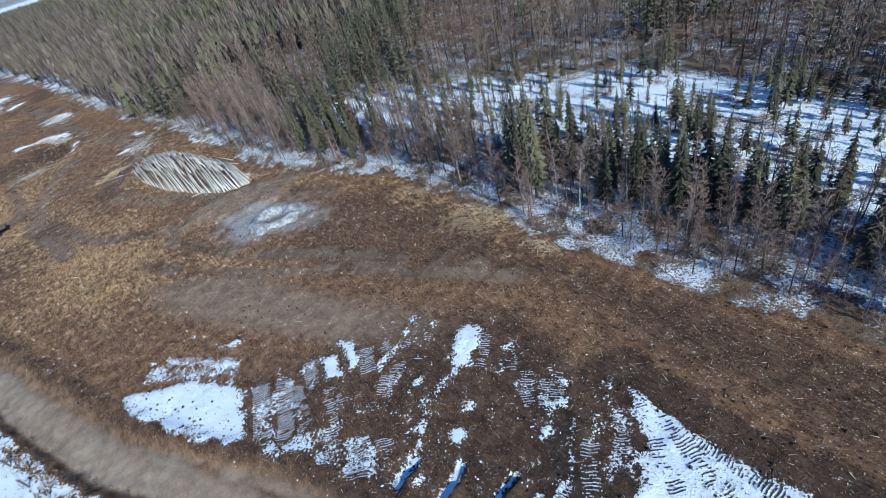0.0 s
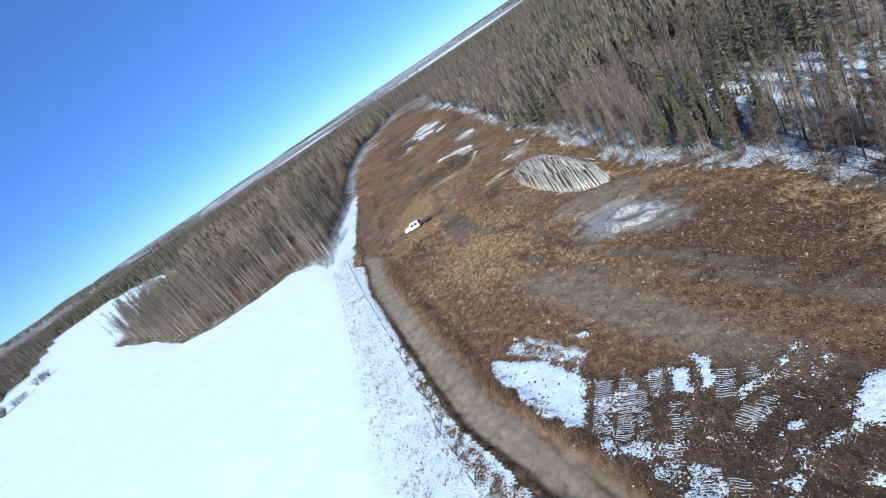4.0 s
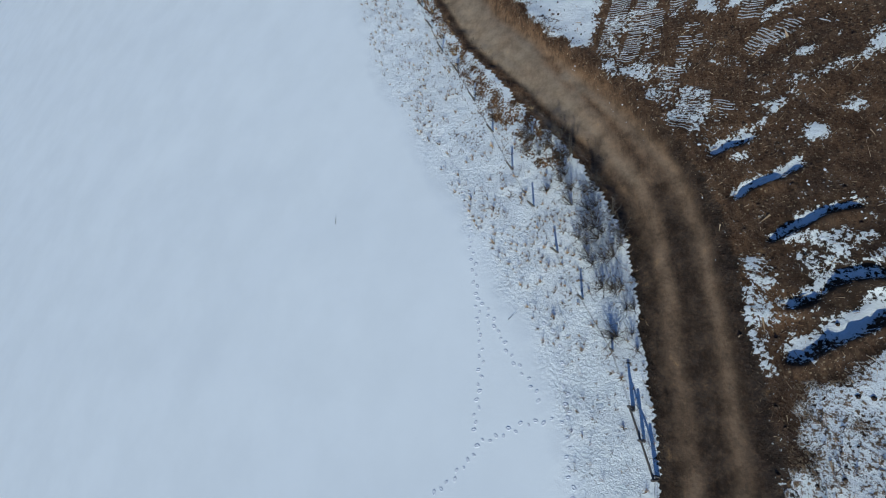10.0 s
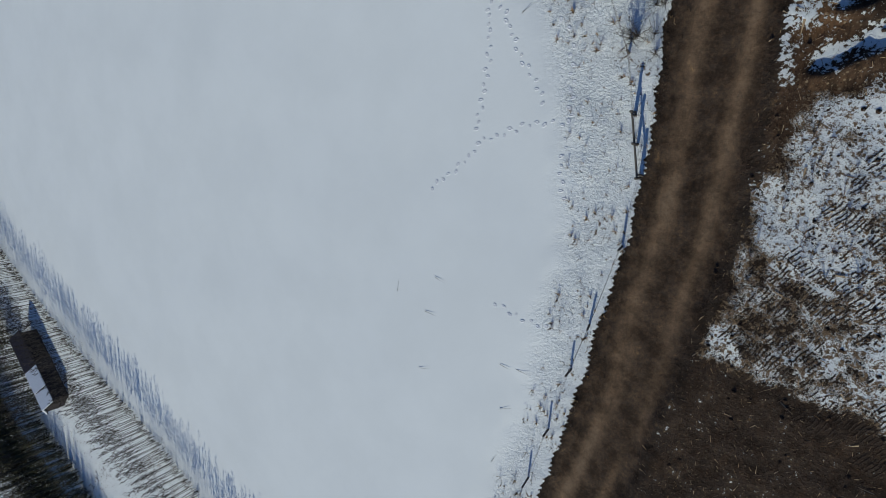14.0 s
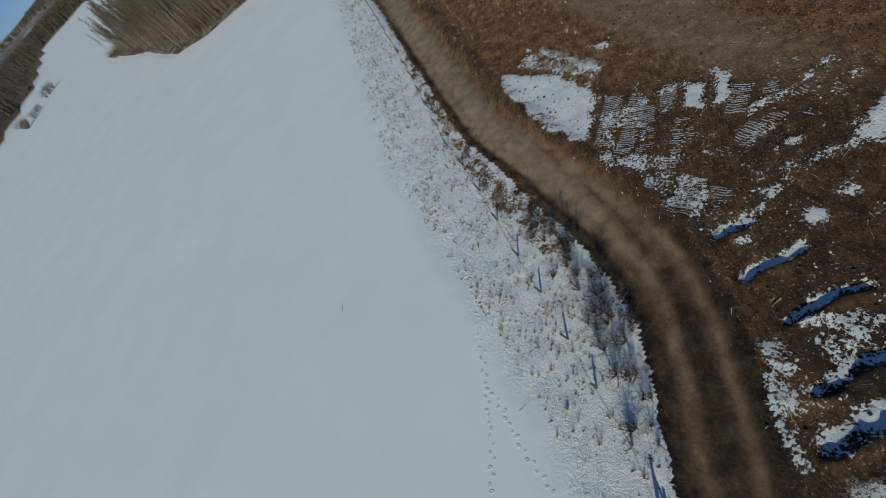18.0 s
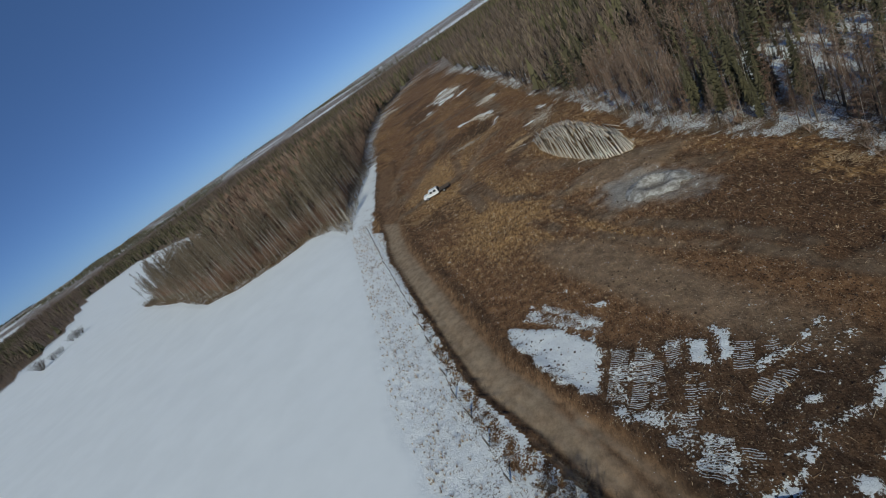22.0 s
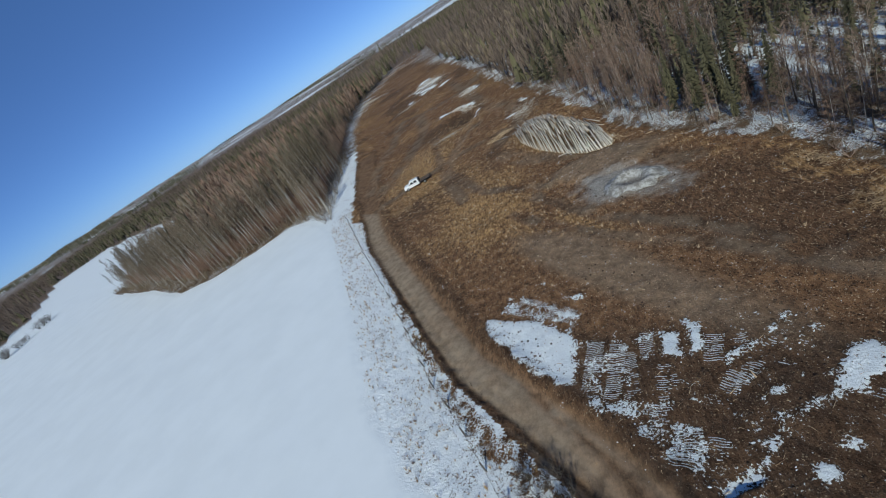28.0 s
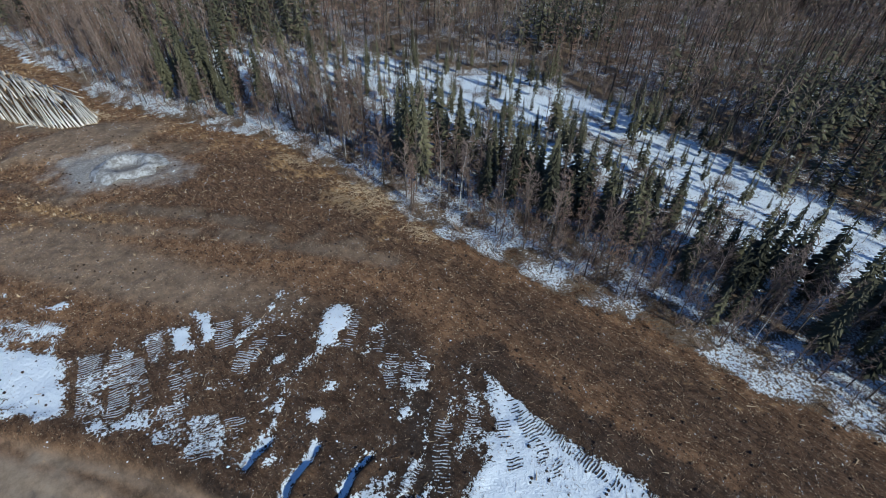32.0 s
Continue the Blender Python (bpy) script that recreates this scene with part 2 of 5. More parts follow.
FAR_TWIG = tinted("distant_twigs", (0.105, 0.080, 0.064), (0.205, 0.155, 0.122), 0.9, 0.5, 0.6)
GRASS = tinted("dry_grass", (0.24, 0.150, 0.070), (0.54, 0.370, 0.185), 0.9, 6.0, 0.5)


# ---- mesh tools ----
def mesh_of(name, V, F, mats, midx=None, attrs=None, smooth=False):
    """A mesh from arrays of points and of triangles or quads."""
    V, F = np.asarray(V, np.float32), np.asarray(F, np.int32)
    me = bpy.data.meshes.new(name)
    k = F.shape[1]
    me.vertices.add(len(V))
    me.vertices.foreach_set("co", V.ravel())
    me.loops.add(F.size)
    me.loops.foreach_set("vertex_index", F.ravel())
    me.polygons.add(len(F))
    me.polygons.foreach_set("loop_start", np.arange(0, F.size, k, dtype=np.int32))
    for m in mats:
        me.materials.append(m)
    if midx is not None:
        me.polygons.foreach_set("material_index", np.asarray(midx, np.int32))
    me.polygons.foreach_set("use_smooth", np.full(len(F), smooth))
    for a, v in (attrs or {}).items():
        me.attributes.new(a, "FLOAT", "POINT").data.foreach_set("value", np.asarray(v, np.float32))
    me.update(calc_edges=True)
    return me


def thing(name, label, category, group="", kind="", at=(0, 0, 0)):
    ob = new(name)
    ob.location = at
    ob.empty_display_size = 0.3
    return tagged(ob, label, category, group, kind)


def part(name, me, parent, label=""):
    ob = new(name, me)
    ob.parent = parent
    return tagged(ob, label) if label else ob


def bm_mesh(name, bm, mat, smooth=False):
    me = bpy.data.meshes.new(name)
    for f in bm.faces:
        f.smooth = smooth
    bm.to_mesh(me)
    bm.free()
    me.materials.append(mat)
    return me


# ---- ground: one sheet, fine near the clearing and coarse to the horizon ----
def spaced(lo, hi, step, mid_lo, mid_hi, mid_step, far_lo, far_hi):
    """Grid lines: fine from lo to hi, medium to mid_lo and mid_hi, then wider and wider."""
    up, dn = list(np.arange(lo, hi + step / 2, step)), []
    s = step
    while up[-1] < far_hi:
        s = min(s * 1.12, mid_step) if up[-1] < mid_hi else min(s * 1.18, 220)
        up.append(up[-1] + s)
    s, x = step, lo
    while x > far_lo:
        s = min(s * 1.12, mid_step) if x > mid_lo else min(s * 1.18, 220)
        x -= s
        dn.append(x)
    return np.array(dn[::-1] + up)


def ellipse(x, y, cx, cy, a, b, deg=0.0):
    c, s = math.cos(radians(deg)), math.sin(radians(deg))
    u, v = ((x - cx) * c + (y - cy) * s) / a, (-(x - cx) * s + (y - cy) * c) / b
    return 1 - np.hypot(u, v)


# closed snow patches on the bare earth
PATCHES = [
    [(-41.9, 29.0), (-36.6, 29.4), (-29.4, 28.5), (-27.6, 26.9), (-26.0, 23.6), (-25.6, 21.9), (-26.4, 21.4), (-30.4, 21.9), (-35.6, 24.2), (-40.6, 26.7)],
    [(-18.3, 31.3), (-16.9, 31.3), (-15.6, 28.2), (-16.7, 27.4)],
    [(-19.9, 29.4), (-18.6, 29.5), (-17.4, 27.0), (-19.0, 26.7)],
    [(-6.5, 30.3), (-3.8, 30.9), (-3.5, 29.7), (-5.3, 25.8), (-6.8, 25.4), (-7.3, 27.2)],
]
# long narrow streaks: line and half width
STREAKS = [
    ([(-6.8, 25.6), (-7.9, 24.1), (-9.2, 22.5), (-9.8, 19.9), (-10.4, 18.2)], 0.20), ([(-10.3, 18.4), (-10.9, 17.2), (-11.3, 16.0)], 0.50), ([(-6.5, 17.2), (-7.4, 15.9), (-8.5, 13.9)], 0.45),
    ([(-2.8, 15.9), (-3.8, 14.7), (-4.6, 13.3), (-5.5, 12.0)], 0.45), ([(-0.4, 12.3), (-1.5, 11.2), (-2.5, 9.5), (-3.1, 8.8)], 0.48), ([(1.4, 10.9), (0.5, 10.2), (-0.5, 8.2), (-1.1, 6.4)], 0.72),
    ([(-2.1, 12.8), (-3.6, 12.6), (-4.5, 11.9)], 0.38), ([(-5.8, 9.6), (-4.2, 7.3), (-2.9, 5.9), (-1.7, 4.2)], 0.50), ([(2.2, 19.4), (1.3, 16.5), (0.8, 14.9)], 0.08), ([(0.6, 14.7), (-0.5, 13.0)], 0.18),
    ([(-1.0, 14.4), (-2.6, 13.0)], 0.30), ([(-12.2, 25.6), (-11.0, 27.0)], 0.14), ([(-12.0, 29.8), (-13.6, 28.2), (-14.0, 27.0)], 0.22), ([(-11.5, 31.0), (-10.6, 32.6)], 0.25),
    ([(-38.8, 33.0), (-34.5, 31.6), (-29.8, 30.8)], 0.32), ([(-40.2, 30.4), (-34, 30.0)], 0.25), ([(-19.1, 21.8), (-16.6, 22.0)], 0.12), ([(-16.1, 20.2), (-14.2, 20.7)], 0.1),
]
# churned snow between the tracks: outline and how much is left
RAGGED = [([(-24.8, 21.4), (-17.3, 21.7), (-16.7, 20.3), (-22.0, 19.6)], 0.50), ([(-19.2, 21.6), (-16.6, 21.8), (-16.3, 18.4), (-18.4, 18.4)], 0.36), ([(-16.2, 20.2), (-14.0, 20.5), (-13.2, 17.0), (-15.8, 17.2)], 0.42),
          ([(-27.0, 27.6), (-22.4, 27.6), (-20.0, 21.6), (-25.0, 21.4)], 0.24), ([(-4.4, 11.4), (-0.8, 13.0), (1.4, 9.0), (-1.4, 4.2)], 0.26), ([(-6.3, 10.2), (-4.6, 11.0), (-1.0, 5.4), (-1.8, 3.4)], 0.36),
          ([(-40.4, 32.8), (-29.4, 31.6), (-29.4, 29.4), (-41.0, 29.8)], 0.34), ([(-1.6, 24.6), (1.4, 24.0), (1.0, 20.4), (-1.8, 20.8)], 0.16), ([(3.6, 22.6), (6.4, 22.6), (6.0, 14.8), (3.6, 13.4)], 0.20)]
# small patches: centre, half sizes, turn
DABS = [
    (-31, 33.7, 2.0, 0.8, 12), (-6.8, 19.6, 1.15, 0.85, 40), (-5.9, 21.9, 0.8, 0.5, 20), (0.0, 18.6, 0.8, 0.6, 60), (2.2, 22.9, 0.9, 0.6, 80),
    (0.3, 21.7, 0.55, 1.5, 15), (-10.2, 25.1, 0.45, 0.9, -30), (1.9, 21.0, 0.9, 0.6, 10), (1.3, 24.2, 0.9, 0.5, 50), (-2.6, 25.4, 1.1, 0.5, 70),
    (-1.4, 23.6, 0.8, 0.5, 40), (-13.0, 32.6, 0.9, 0.6, 20), (-4.4, 19.0, 0.6, 0.4, 0), (-1.8, 27.4, 1.1, 0.5, 30), (-8.6, 29.6, 0.8, 0.6, 10),
    (3.4, 21.8, 0.5, 0.35, 0), (-3.0, 16.4, 0.7, 0.4, 20), (-20.4, 26.4, 0.5, 1.0, -20), (-21.4, 28.4, 0.9, 0.5, 30), (-9.6, 16.5, 0.9, 0.5, 20),
    (-5.2, 26.2, 0.5, 0.3, 0), (-8.9, 31.2, 0.7, 0.4, 60), (-37.0, 35.6, 1.3, 0.5, 0), (-2.6, 13.2, 0.9, 0.5, 30), (1.0, 12.6, 0.9, 0.4, 60),
    (-222, 212, 11, 5, 135), (-206, 200, 9, 7, 60), (-198, 188, 11, 5, 150), (-186, 181, 9, 4.5, 20), (-212, 192, 5, 4, 0), (-134, 147, 7.5, 4.6, 150), (-129, 126, 6.5, 2.8, 30), (-119, 126.5, 7.0, 2.6, 168), (-107, 117, 9.0, 2.2, 130), (-110, 101.5, 5.5, 2.2, 20),
    (-195, 170, 5, 3.0, 70), (-77, 87.5, 4, 1.6, 22), (-325, 250, 24, 7, 140), (-88.5, 56.0, 2.2, 1.1, 40), (-46.5, 72.6, 5.6, 1.7, 15), (-84, 113, 6, 2.6, 160), (-68, 104, 9, 2.4, 138), (-61, 97, 4.5, 2.0, 140), (-84, 101, 3.5, 1.4, 60),
]


MULCHED = [(-138, 98), (-104, 68), (-87, 56), (-57, 41), (-40, 36.5), (-27, 42), (-38, 52), (-52, 66), (-70, 74), (-100, 98)]


FAR_TRACKS = [([(-76, 80), (-77, 95), (-88, 110), (-104, 118), (-128, 140), (-170, 178)], 2.2), ([(-112, 70), (-122, 95), (-136, 118), (-160, 140)], 2.6), ([(-26, 62), (-44, 70), (-60, 72), (-76, 80)], 2.0),
              ([(-104, 62), (-90, 84), (-77, 95)], 1.6),
              ([(-145, 176), (-143, 157), (-148, 143), (-172, 138), (-159, 124), (-136, 91), (-120, 72)], 2.4), ([(-70, 60), (-86, 72), (-96, 90), (-98, 104)], 1.4), ([(-48, 60), (-66, 62), (-92, 78), (-118, 104)], 1.2),
              ([(-3, 39), (-20, 46), (-34, 49.5), (-50, 57)], 1.1), ([(0, 36), (-16, 42), (-32, 45), (-52, 52)], 1.0)]


def ground_fields(x, y):
    """What lies on the ground at each point, and its height."""
    wob = 1.6 * (fbm(x, y, 6, 4, 1) - 0.5) + 0.9 * (vnoise(x, y, 1.1, 3) - 0.5)
    far = ramp(np.hypot(x, y), 90, 260)
    clear = signed(x, y, CLEAR) + wob * (1 + 1.5 * far)
    field = signed(x, y, FIELD) + wob * 0.8
    rd, along = line_dist(x, y, ROAD)
    road = np.where(along < 60, 3.6, 2.75) + 0.35 * wob - rd
    se = signed(x, y, SOUTH_EAST) + wob * 0.7
    nmid, nbig = fbm(x, y, 3.0, 4, 2), fbm(x, y, 14, 4, 5)
    snow = ramp(-clear, -0.6, 0.9) * 0.92
    # scraped rim of the woods and the roadside, half bare
    snow = np.where((clear < 0) & (field < 0), snow - 0.30 * ramp(-clear, 5.0, 0.0) * (y > 24) * ramp(fbm(x, y, 4, 3, 3), 0.30, 0.60) - 0.18 * ramp(nmid, 0.45, 0.75), snow)
    litter = np.where((clear < 0) & (field < 0), 0.40 + 0.3 * ramp(nmid, 0.42, 0.64) + 0.14 * ramp(-clear, 20, 40) + 0.14 * ramp(-clear, 7, 1), 0.0)
    verge = (clear < 0) & (field < 0) & ((y < 70) | ((x < -100) & (y < 130))) & (x < 16) & (rd < 24)
    litter = np.where(verge, 0.16 + 0.26 * ramp(fbm(x, y, 1.4, 3, 0), 0.50, 0.72) * ramp(-field, 0.2, 2.0) + 0.10 * ramp(nbig, 0.5, 0.7), litter)
    snow = np.where(field > 0, 1.6, np.where(verge, np.maximum(snow, 1.05 * ramp(-clear, 0.0, 0.7)), snow))
    brushy = verge * ramp(1.6 + 0.8 * wob - line_dist(x, y, BRUSHY)[0], -0.3, 0.9)
    snow = snow - 0.62 * brushy * ramp(fbm(x, y, 1.2, 3, 4), 0.25, 0.5)
    litter = litter * np.where(verge, ramp(-field + 1.2 * (nmid - 0.5), 0.0, 1.6), 1.0)
    wood = (clear < 0) & (field < 0) & ~verge
    glade = signed(x, y, SNOW_CLEARING)
    # glade litter, thickened so the snow's colour also carries lens falloff
    litter = np.where(wood & (glade > 0), 0.34 + 0.3 * ramp(nmid, 0.48, 0.70), litter)
    litter = np.where(wood & (glade < -1) & (y > 0), litter + 0.16 * ramp(-clear, 3, 10), litter)
    litter = np.where((glade > 0) & (ellipse(x, y, 14, 91, 14, 7, -30) > 0), 0.62, litter)
    litter = np.where((y < -66) & (x < 30), 0.12, litter)
    grove = signed(x, y, GROVE)
    litter = np.where(grove > -1, np.maximum(litter, 0.50 + 0.35 * ramp(grove, 0, 6)), litter)
    reach = np.hypot(x, y)
    litter = np.where((field < 0) & (clear < 0) & (glade < 0) & (y > -60 - 0.2 * np.abs(x)), np.maximum(litter, 0.95 * ramp(reach, 260, 500)), litter)
    # past 1500 m litter thins to a grey mix: distance haze put into colour
    litter = litter * (1 - 0.25 * ramp(reach, 1500, 2600)) * (1 - 0.95 * 0.80 * ramp(fbm(x, y, 330, 3, 2), 0.56, 0.64) * ramp(reach, 1400, 1600) * ramp(-reach, -3600, -2900))
    # snow left on the cleared ground
    mark = np.full(x.shape, -9.0)
    near = (x > -60) & (x < 30) & (y > -20) & (y < 60)
    xn, yn, wn_ = x[near], y[near], wob[near]
    m = mark[near]
    for p in PATCHES:
        m = np.maximum(m, signed(xn, yn, p) + 0.75 * wn_ - 0.05)
    for p, w in STREAKS:
        m = np.maximum(m, w * (0.45 + 0.9 * vnoise(xn, yn, 1.3, 2)) - line_dist(xn + 0.9 * (vnoise(xn, yn, 1.7, 5) - 0.5), yn + 0.9 * (vnoise(xn, yn, 1.7, 6) - 0.5), p)[0] + 0.20 * wn_)
    mark[near] = m
    # deep ruts that keep their snow in the shade
    rutted, berm = np.zeros(x.shape), np.zeros(x.shape)
    for p, w in STREAKS[1:6]:
        ux, uy = xn + 0.9 * (vnoise(xn, yn, 1.7, 5) - 0.5), yn + 0.9 * (vnoise(xn, yn, 1.7, 6) - 0.5)
        rutted[near] = np.maximum(rutted[near], ramp(w + 0.2 + 0.25 * wn_ - line_dist(ux, uy, p)[0], 0, 0.4))
        ridge = line_dist(ux - 0.60 * (w + 0.36), uy + 0.80 * (w + 0.36), p)[0]
        berm[near] = np.maximum(berm[near], (0.75 + 0.5 * w) * np.exp(-(ridge / 0.42) ** 2))
    rough_far = ramp(np.hypot(x, y), 85, 110) * (4.2 * (fbm(x, y, 5, 3, 4) - 0.52) - 0.3)
    for cx, cy, a, b, deg in DABS:
        mark = np.maximum(mark, ellipse(x, y, cx, cy, a, b, deg) * min(a, b) - 0.28 + (0.55 + 0.09 * (a > 3) * a) * wob + rough_far)
    mark = np.maximum(mark, np.where(se > 0, np.minimum(se, 1) * (0.50 + 0.25 * ramp(y, 5, 11)), -9) - 0.30 * ramp(nmid, 0.46, 0.70) * (1 - 0.5 * ramp(y, 5, 11)))
    left = ramp(mark, -0.55, 0.85) * (1 - ramp(np.hypot(x, y), 80, 100) * (0.86 - 0.86 * ramp(fbm(x, y, 3.6, 3, 1), 0.42, 0.56)))
    inside_clear = clear > 0
    snow = np.where(inside_clear, np.maximum(snow * 0.6, left * 1.12) - 0.10 * (left < 0.1), snow)
    # south-east snow: tracked-in dirt, thickened so its colour carries lens falloff
    litter = np.where(inside_clear & (se > 0), 0.47 - 0.30 * ramp(y, 5, 11) + 0.16 * ramp(nmid, 0.45, 0.65), litter)
    low_side = ramp(-(y - 27.0 + 0.42 * (x + 36)), -1.5, 2.0) * (signed(x, y, PATCHES[0]) > -1)
    litter = np.where(inside_clear, np.maximum(litter, low_side * (0.22 + 0.34 * ramp(fbm(x, y, 1.5, 3, 6), 0.40, 0.62))), litter)
    # half melted ground between the dozer tracks
    thaw = ramp(signed(x, y, [(-30, 29), (-12, 33.5), (0, 32), (5, 24), (4, 13), (0, 6), (-8, 10), (-16, 15.5), (-27, 21)]), -1, 3)
    snow = np.where(inside_clear & (road < 0), np.maximum(snow, thaw * (-0.10 + 0.75 * (fbm(x, y, 2.2, 3, 6) - 0.42))), snow)
    for p, w in RAGGED:
        torn = ramp(signed(xn, yn, p) + 0.7 * wn_, -0.3, 0.7) * (w + 0.9 * (fbm(xn, yn, 1.1, 3, 3) - 0.45))
        snow[near] = np.where(road[near] < 0, np.maximum(snow[near], torn), snow[near])
    snow = np.where(road > -0.2, -0.6, snow)
    north = signed(x, y, [(-12, 62), (-24, 62), (-30, 50), (-22, 44), (0, 36), (14, 20), (36, -4), (60, -12), (45, 4), (16, 28.8), (2, 42), (-9, 56)])
    dim_peat = ramp(north + 3 * (nbig - 0.5), -2, 4) * 0.95
    mulch = ramp(signed(x, y, MULCHED) + 16 * (nbig - 0.5) + 10 * (nmid - 0.5), -7, 10) * 0.84
    mulch = np.maximum(mulch, 0.24 * ramp(nbig, 0.5, 0.7) * (dim_peat > 0.4))
    mulch = np.maximum(mulch, (0.22 + 0.4 * ramp(-np.abs(x + 14), -22, -10)) * ramp(-np.abs(clear - 2.2), -4.5, -0.8) * ramp(nmid, 0.32, 0.55) * (y > 15) * (rd > 6))
    mulch = np.maximum(mulch, 0.52 * ramp(nbig, 0.36, 0.58) * (x < -40))
    # thaw zone and south-east earth dimmed further: lens falloff put into the peat colour
    dim_peat = np.maximum(dim_peat, thaw * (0.55 + 0.4 * ramp(nmid, 0.4, 0.6)))
    dim_peat = np.where((se > -3) | (y < 4), 1.0, dim_peat)
    smooth_mud = ramp(ellipse(x, y, -30, 39, 24, 4.5, 158) * 6 + 3 * (nbig - 0.5), -0.5, 2.5)
    mulch, dim_peat = mulch * (1 - 0.9 * smooth_mud), dim_peat * (1 - 0.6 * smooth_mud)
    ash = ramp(ellipse(x, y, -34.2, 57.0, 11.5, 6.6, -10) * 5 + 3.0 * (nmid - 0.5), -1.6, 4.6)
    bank = ramp(ellipse(x, y, -41, 65, 12, 5.5, 20) * 5 + 2 * (nmid - 0.5), 0, 2)
    mulch = mulch * (1 - 0.85 * np.maximum(ash, bank))
    dry = ramp(road, -0.1, 0.45) * (0.82 + 0.18 * ramp(nmid, 0.3, 0.6))
    dry = np.maximum(dry, 0.50 * np.maximum(bank, smooth_mud))
    # wheel lanes: one broad pale bed in the north, two narrow pale lanes in the south on earth darkened for lens
    # falloff
    dl = line_dist(x, y, ROAD_LEFT)[0] + 0.5 * (fbm(along / 9, x * 0, 1.0, 2, 3) - 0.5)
    south = ramp(x - 0.4 * y, -36, -14)
    lane_a, lane_b = np.exp(-((dl - 1.45) / 0.56) ** 2), np.exp(-((dl - 4.0) / 0.42) ** 2)
    rut = np.maximum(lane_a, lane_b) * (road > 0.1)
    bed = ramp(dl, 0.1, 0.7) * (1 - 0.85 * ramp(dl, 3.5, 4.5)) * (0.80 + 0.35 * fbm(dl, along / 14, 0.5, 2, 3))
    two = (0.48 - 0.20 * ramp(-y, -14, 4)) * np.maximum(lane_a, 0.7 * lane_b) * (0.55 + 0.8 * ramp(fbm(dl * 2, along / 5, 1.0, 3, 6), 0.3, 0.65)) + 0.02
    crown_d = line_dist(x, y, CROWN)[0] + 0.3 * wob
    groove = np.exp(-(crown_d / 0.42) ** 2) * (road > -0.6) * ramp(x, -36, -27)
    lane_tone = (bed * (1 - south) + two * south) * (1 - 0.9 * groove * ramp(vnoise(x, y, 2.0, 4), 0.05, 0.45))
    dry = np.where(road > -0.2, dry * np.clip(lane_tone, 0, 1) * (0.8 + 0.4 * fbm(x, y, 1.6, 3, 1)), dry)
    trod = np.zeros(x.shape)
    for path, wd in FAR_TRACKS:
        near_t = ramp(wd - line_dist(x, y, path)[0] + 1.2 * (nmid - 0.5), -0.6, 0.8)
        trod = np.maximum(trod, near_t * ramp(fbm(x, y, 7, 3, 2), 0.36, 0.56))
        mulch, dry = mulch * (1 - 0.85 * near_t), np.maximum(dry, 0.38 * near_t * ramp(nmid, 0.3, 0.55))
    dim_peat = np.where(road > 0, 0, dim_peat)
    mulch = np.where(road > -0.3, 0, mulch)
    ditch = np.exp(-((clear - 0.1) / 0.45) ** 2) * (rd < 5) * (field < -0.8)
    # darker towards the south-east: dark earth plus lens falloff put into its colour
    dark = np.maximum(thaw * (0.40 + 0.28 * ramp(x - y, -30, -8)), 0.32 * ramp(se, -6, 0.5)) + 0.40 * dim_peat * ramp(x, -22, 10)
    dark = np.maximum(dark, 0.92 * ramp(-y, -12, 2) * inside_clear) * (1 - 0.35 * rut)
    dark = np.maximum(dark, 0.50 * np.exp(-((road + 0.6) / 1.3) ** 2) * inside_clear * (dl > 3))
    dark = np.maximum(dark, (0.32 + 0.68 * south) * (road > -0.6) * (1 - np.clip(dry * 1.6, 0, 1)))
    # the pit's floor is darkened too: shade put into its colour
    pit = ramp(ellipse(x, y, -115, 116, 13, 7, 140), 0.0, 0.5)
    dark = np.maximum(np.maximum(dark, 0.9 * ditch), np.maximum(0.55 * trod, 0.75 * pit) * inside_clear)
    dark = np.maximum(dark, 0.5 * ramp(fbm(x, y, 22, 4, 1), 0.50, 0.66) * ramp(-x, 60, 90) * inside_clear)
    packed = np.maximum(ramp(field + 1.5 * (nmid - 0.5), -0.8, 2.2), 0.8 * ramp(road, -0.2, 0.4))
    mulch = mulch * (1 - 0.9 * np.where(x < -40, np.maximum(dark, trod), 0))
    # relief
    z = 0.35 * (fbm(x, y, 26, 3, 4) - 0.5) * (1 - ramp(np.hypot(x, y), 300, 700))
    lump = 0.34 * (fbm(x, y, 1.8, 4, 2) - 0.5) + 0.25 * (nmid - 0.5)
    z = z + np.where(inside_clear, lump * (1 - 0.75 * ramp(road, -0.5, 0.5)), 0)
    z = z + np.where(~inside_clear, 0.24 * (fbm(x, y, 1.3, 3, 0) - 0.5), 0) * ramp(-field, -0.8, 1.2) * (1 - far)
    z = z - 0.25 * ramp(road, -0.3, 0.8) - 0.09 * rut - 0.08 * groove + 0.38 * np.exp(-((road + 0.9) / 0.8) ** 2) * inside_clear
    z = z + 0.10 * ramp(mark, -0.2, 0.4) * inside_clear - 0.22 * rutted * inside_clear + 0.42 * berm * inside_clear * (1 - rutted) * (road < 0) * ramp(vnoise(x, y, 0.9, 4), 0.05, 0.5) + np.where(field > 0, 0.18 * ramp(field, 0, 2.5) + 0.05 * (fbm(x, y, 9, 3, 6) - 0.5), 0)
    z = z + 0.55 * (fbm(x, y, 3.6, 3, 5) - 0.5) * inside_clear * ramp(-x, 36, 60) * (1 - ramp(road, -1.5, 0))
    z = z - 0.18 * ditch - 1.5 * ramp(ellipse(x, y, -115, 116, 13, 7, 140), 0.0, 0.6) * inside_clear
    z = z + 0.55 * bank + 0.25 * ramp(ash, 0.2, 1)
